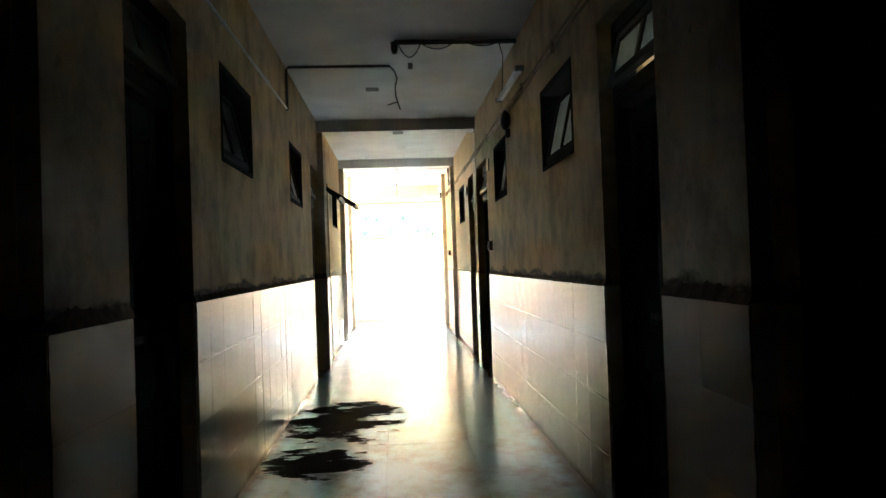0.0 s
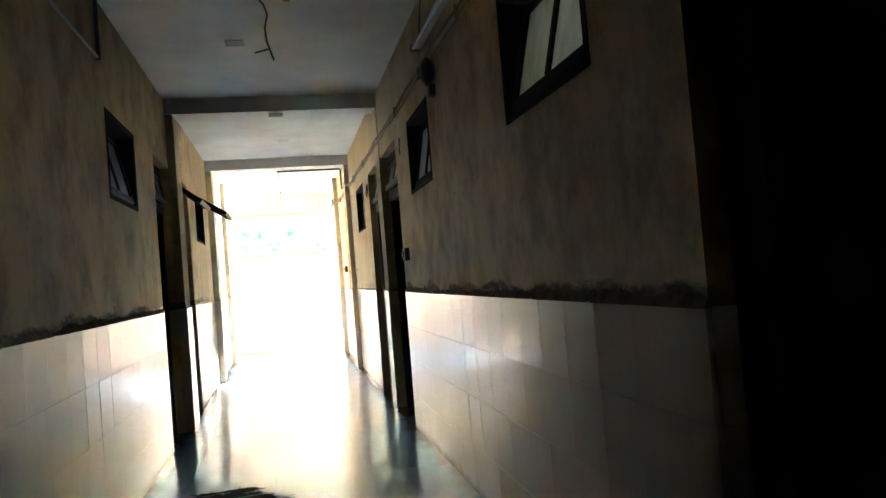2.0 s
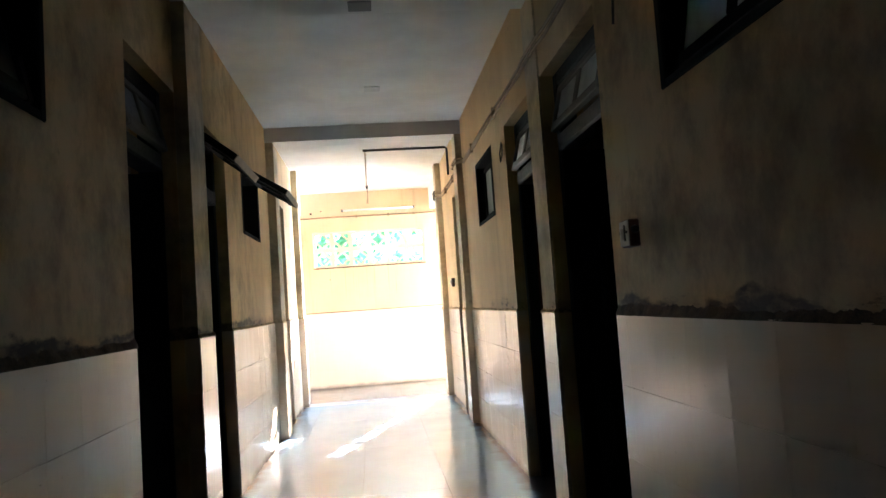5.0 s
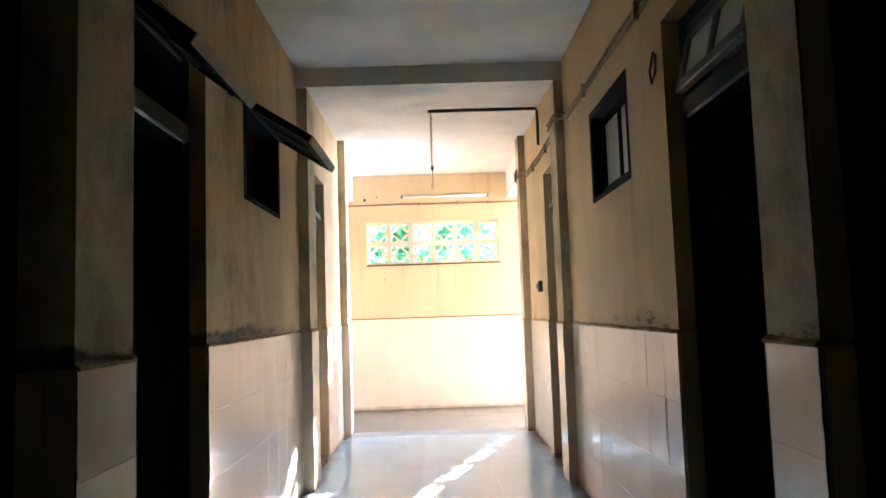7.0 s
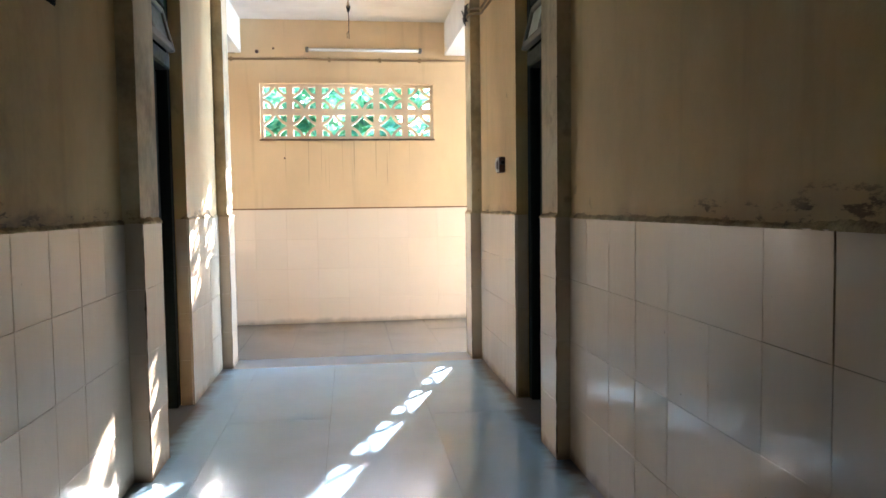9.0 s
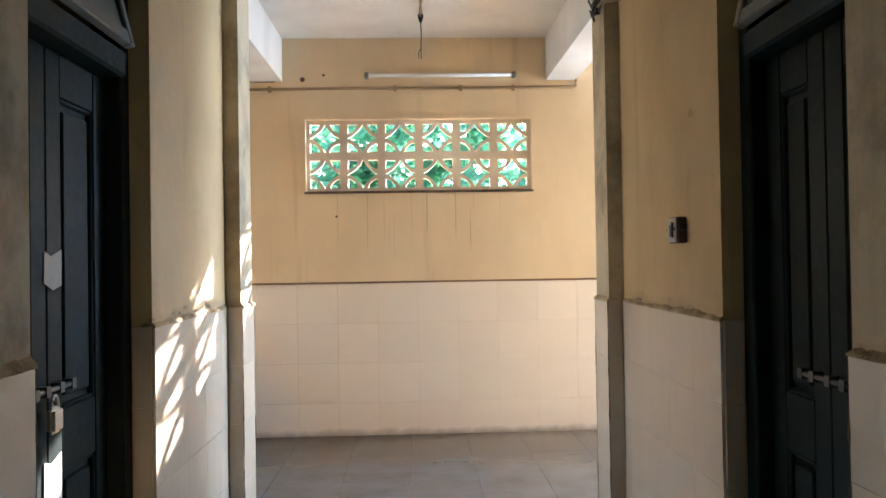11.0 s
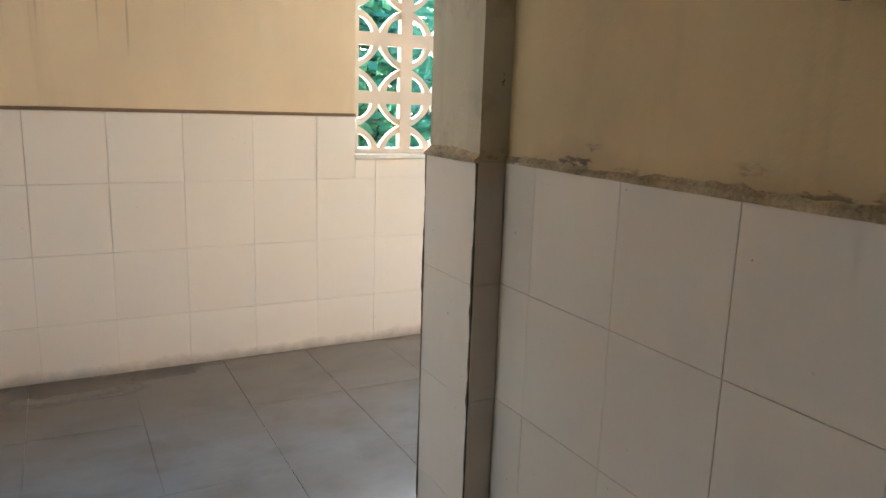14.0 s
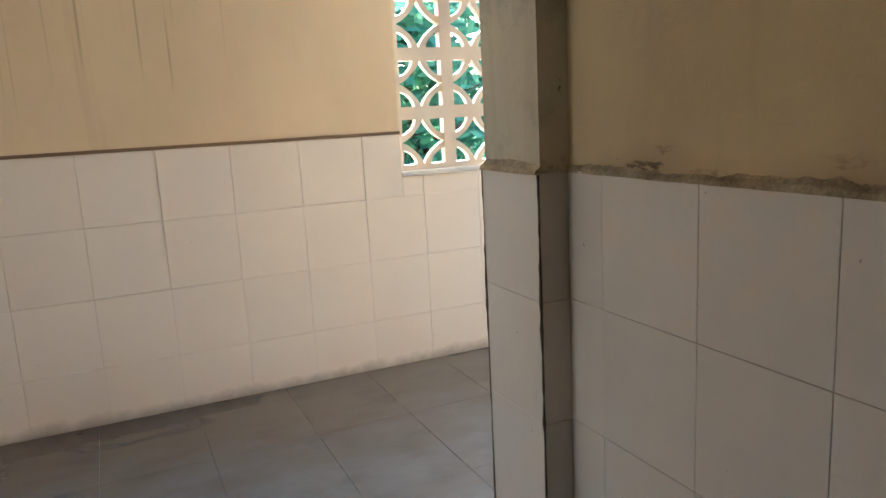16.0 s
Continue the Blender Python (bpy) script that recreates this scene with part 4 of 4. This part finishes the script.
def clad(parent, fixed, a, b, facing, top, pitch, start, material):
    """Tiles over a stretch a to b. facing: 'east wall', 'west wall', 'north wall' or 'south face'."""
    cuts = [a] + [start + pitch * k for k in range(-90, 120) if a + 0.03 < start + pitch * k < b - 0.03] + [b]
    g = 0.0005
    for c, d in zip(cuts, cuts[1:]):
        lean = random.gauss(0, 0.25)
        for low, high in rows_of(top):
            w, h, m = d - c - 2 * g, high - low - 2 * g, (c + d) / 2
            if facing == "east":
                tile_piece(parent, fixed, m, low + g, w, h, -90, material, lean)
            elif facing == "west":
                tile_piece(parent, fixed, m, low + g, w, h, 90, material, lean)
            else:
                tile_piece(parent, m, fixed, low + g, w, h, 0, material, lean)


def gaps(doors, pillars, y0, y1):
    """Stretches of wall between door openings and pilasters."""
    out, at = [], y0
    for a, b in sorted(doors + pillars):
        if a - at > 0.02:
            out.append((at, a))
        at = max(at, b)
    if y1 - at > 0.02:
        out.append((at, y1))
    return out


random.seed(3)
stretches_r = gaps(DOORS_R, [p[0] for p in PILLARS], 1.0, 13.0)
stretches_l = gaps(DOORS_L, [p[1] for p in PILLARS], 0.9, 13.0)
for wall, face, stretches, facing, s in ((wall_east, RX, stretches_r, "east", -1), (wall_west, LX, stretches_l, "west", 1)):
    for a, b in stretches:
        part("grout", boxes(tuple(sorted((face, face + s * 0.004))) + (a, b, 0.0, LEDGE - 0.002)), GROUT, wall)
        clad(wall, face, a, b, facing, LEDGE, 0.262, 12.62 if s < 0 else 8.955, TILE)
for wall, face, doors, s in ((wall_east, RX, DOORS_R, 1), (wall_west, LX, DOORS_L, -1)):
    for a, b in doors:
        lo, hi = sorted((face, face + s * 0.066))
        if b not in (0.43, 0.36, 7.40, 7.42):
            clad(wall, b, lo, hi, "south", LEDGE, 0.5, lo - 0.1, SHADED_GRIMY_TILE)
pilasters = [o for o in scene.objects if o.name.startswith("pilaster")]
for k, spans in enumerate(PILLARS):
    for s, (a, b), face, wall_face, facing in ((1, spans[0], FACES_R[k], RX, "east"), (-1, spans[1], FACES_L[k], LX, "west")):
        ob = pilasters[2 * k + (0 if s > 0 else 1)]
        core = face + s * 0.008
        part("grout", boxes(tuple(sorted((core, core - s * 0.003))) + (a + 0.006, b - 0.004, 0, LEDGE - 0.002)), GROUT, ob)
        clad(ob, core, a, b - 0.004, facing, LEDGE, 0.33, a, TILE)
        lo, hi = sorted((face, wall_face - s * 0.012))
        if hi - lo > 0.02:
            clad(ob, a + 0.006, lo, hi, "south", LEDGE, 0.5, lo - 0.1, SHADED_GRIMY_TILE)
part("grout", boxes((-OUT_X, OUT_X, END_Y + 0.004, END_Y + 0.008, 0, 0.9)), GROUT, wall_north)
grid = [0.304 * k for k in range(-11, 12)]


def end_course(a, b, low, high):
    cuts = [a] + [x for x in grid if a + 0.03 < x < b - 0.03] + [b]
    for c, d in zip(cuts, cuts[1:]):
        tile_piece(wall_north, (c + d) / 2, END_Y + 0.008, low + 0.0006, d - c - 0.0012, high - low - 0.0012, 0, END_TILE)


for low, high in ((0.0, 0.25), (0.25, 0.55), (0.55, 0.85)):
    end_course(-OUT_X, OUT_X, low, high)
for a, b in ((-OUT_X, J_WEST[0]), (J_WEST[1], J_EAST[0]), (J_EAST[1], OUT_X)):
    part("grout", boxes((a, b, END_Y + 0.004, END_Y + 0.008, 0.9, END_LEDGE - 0.002)), GROUT, wall_north)
    end_course(a, b, 0.85, END_LEDGE)
for o in (J_EAST, J_WEST):
    end_course(o[0], o[1], 0.85, o[2] - 0.02)


def crumbled_ledge(x, a, b, out, z, parent_wall):
    """A rough mortar lip along the top of the tiles."""
    bm = bmesh.new()
    count = max(4, int((b - a) / 0.01))
    rings = []
    for k in range(count + 1):
        y = a + (b - a) * k / count
        big = 0.85 if a > 7.0 else 1.7
        r = noise.noise((y * 9, x, 3.1)) * 0.006 + noise.noise((y * 31, x, 7.7)) * 0.003
        t = noise.noise((y * 5, x, 1.3)) * 0.011 + noise.noise((y * 23, x, 5.0)) * 0.006 + noise.noise((y * 58, x, 9.0)) * 0.005
        rings.append([bm.verts.new((x + out * d, y, z + h)) for d, h in ((-0.004, -0.004), (0.014 + r, -0.004), (0.011 + r, 0.006 + t * 0.6 * big), (-0.004, (0.022 + t * 1.3) * big))])
    for p, q in zip(rings, rings[1:]):
        for k in range(4):
            bm.faces.new((p[k], p[(k + 1) % 4], q[(k + 1) % 4], q[k]))
    bm.faces.new(rings[0][::-1])
    bm.faces.new(rings[-1])
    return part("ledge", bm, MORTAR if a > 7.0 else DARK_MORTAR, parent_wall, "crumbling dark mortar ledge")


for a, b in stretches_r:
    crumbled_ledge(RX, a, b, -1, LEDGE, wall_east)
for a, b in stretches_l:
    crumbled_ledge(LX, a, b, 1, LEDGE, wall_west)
for a, b in ((-OUT_X, J_WEST[0]), (J_WEST[1], J_EAST[0]), (J_EAST[1], OUT_X)):
    part("ledge", boxes((a, b, END_Y - 0.006, END_Y + 0.008, END_LEDGE, END_LEDGE + 0.014)), LEDGE_LINE, wall_north, "thin brown ledge line")


def corner_crack(ob, x, y, top):
    """A ragged dark line of old grout up the corner of a tiled pilaster."""
    bm = bmesh.new()
    rings = []
    for k in range(57):
        z = top * k / 56
        r = 0.0022 + max(-0.0012, noise.noise((x * 3, y, z * 11)) * 0.0022 + noise.noise((x, y * 3, z * 37)) * 0.0022)
        rings.append([bm.verts.new((x + i * r, y + j * r, z)) for i, j in ((-1, -1), (1, -1), (1, 1), (-1, 1))])
    for p, q in zip(rings, rings[1:]):
        for k in range(4):
            bm.faces.new((p[k], p[(k + 1) % 4], q[(k + 1) % 4], q[k]))
    part("crack", bm, DARK_MORTAR, ob, "ragged dark corner joint")


for k, spans in enumerate(PILLARS):
    for s, (a, b), face in ((1, spans[0], FACES_R[k]), (-1, spans[1], FACES_L[k])):
        ob = pilasters[2 * k + (0 if s > 0 else 1)]
        corner_crack(ob, face - s * 0.001, a, LEDGE - 0.004)
        corner_crack(ob, face - s * 0.001, b - 0.003, LEDGE - 0.004)
        crumbled_ledge(face + s * 0.004, a + 0.002, b - 0.004, -s, LEDGE, ob)

SLABS = {}


def slab(x0, x1, y0, y1, material):
    key = (round(x1 - x0, 3), round(y1 - y0, 3), material.name)
    if key not in SLABS:
        gap = 0.0004 if material is FLOOR else 0.0007
        w, d, e = (x1 - x0) / 2 - gap, (y1 - y0) / 2 - gap / 2, gap
        bm = bmesh.new()
        low = [bm.verts.new(v) for v in ((-w, -d, -0.01), (w, -d, -0.01), (w, d, -0.01), (-w, d, -0.01))]
        rim = [bm.verts.new(v) for v in ((-w, -d, -e), (w, -d, -e), (w, d, -e), (-w, d, -e))]
        up = [bm.verts.new(v) for v in ((-w + e, -d + e, 0), (w - e, -d + e, 0), (w - e, d - e, 0), (-w + e, d - e, 0))]
        bm.faces.new(up)
        for p, q in ((low, rim), (rim, up)):
            for k in range(4):
                bm.faces.new((p[k], p[(k + 1) % 4], q[(k + 1) % 4], q[k]))
        SLABS[key] = mesh_of("slab", bm, material)
    ob = new("slab", SLABS[key])
    ob.parent = floor
    ob.location = ((x0 + x1) / 2, (y0 + y1) / 2, random.uniform(-0.0006, 0.0006))
    return ob


xs = [LX - 0.2, -0.667, -0.110, 0.448, RX + 0.2]
ys = [NEAR_Y + 1.6 * k for k in range(19) if NEAR_Y + 1.6 * k < 12.5] + [12.97]
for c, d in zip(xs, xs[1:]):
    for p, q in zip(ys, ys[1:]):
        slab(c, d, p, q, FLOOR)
slab(LX - 0.1, RX + 0.1, 12.97, 13.28, STRIP)
lobby_x = [-OUT_X, -3.35, -2.93, -2.52, -2.11, -1.70, -1.30, -0.90, -0.475, -0.05, 0.345, 0.75, 1.15, 1.55, 1.96, 2.37, 2.78, 3.2, OUT_X]
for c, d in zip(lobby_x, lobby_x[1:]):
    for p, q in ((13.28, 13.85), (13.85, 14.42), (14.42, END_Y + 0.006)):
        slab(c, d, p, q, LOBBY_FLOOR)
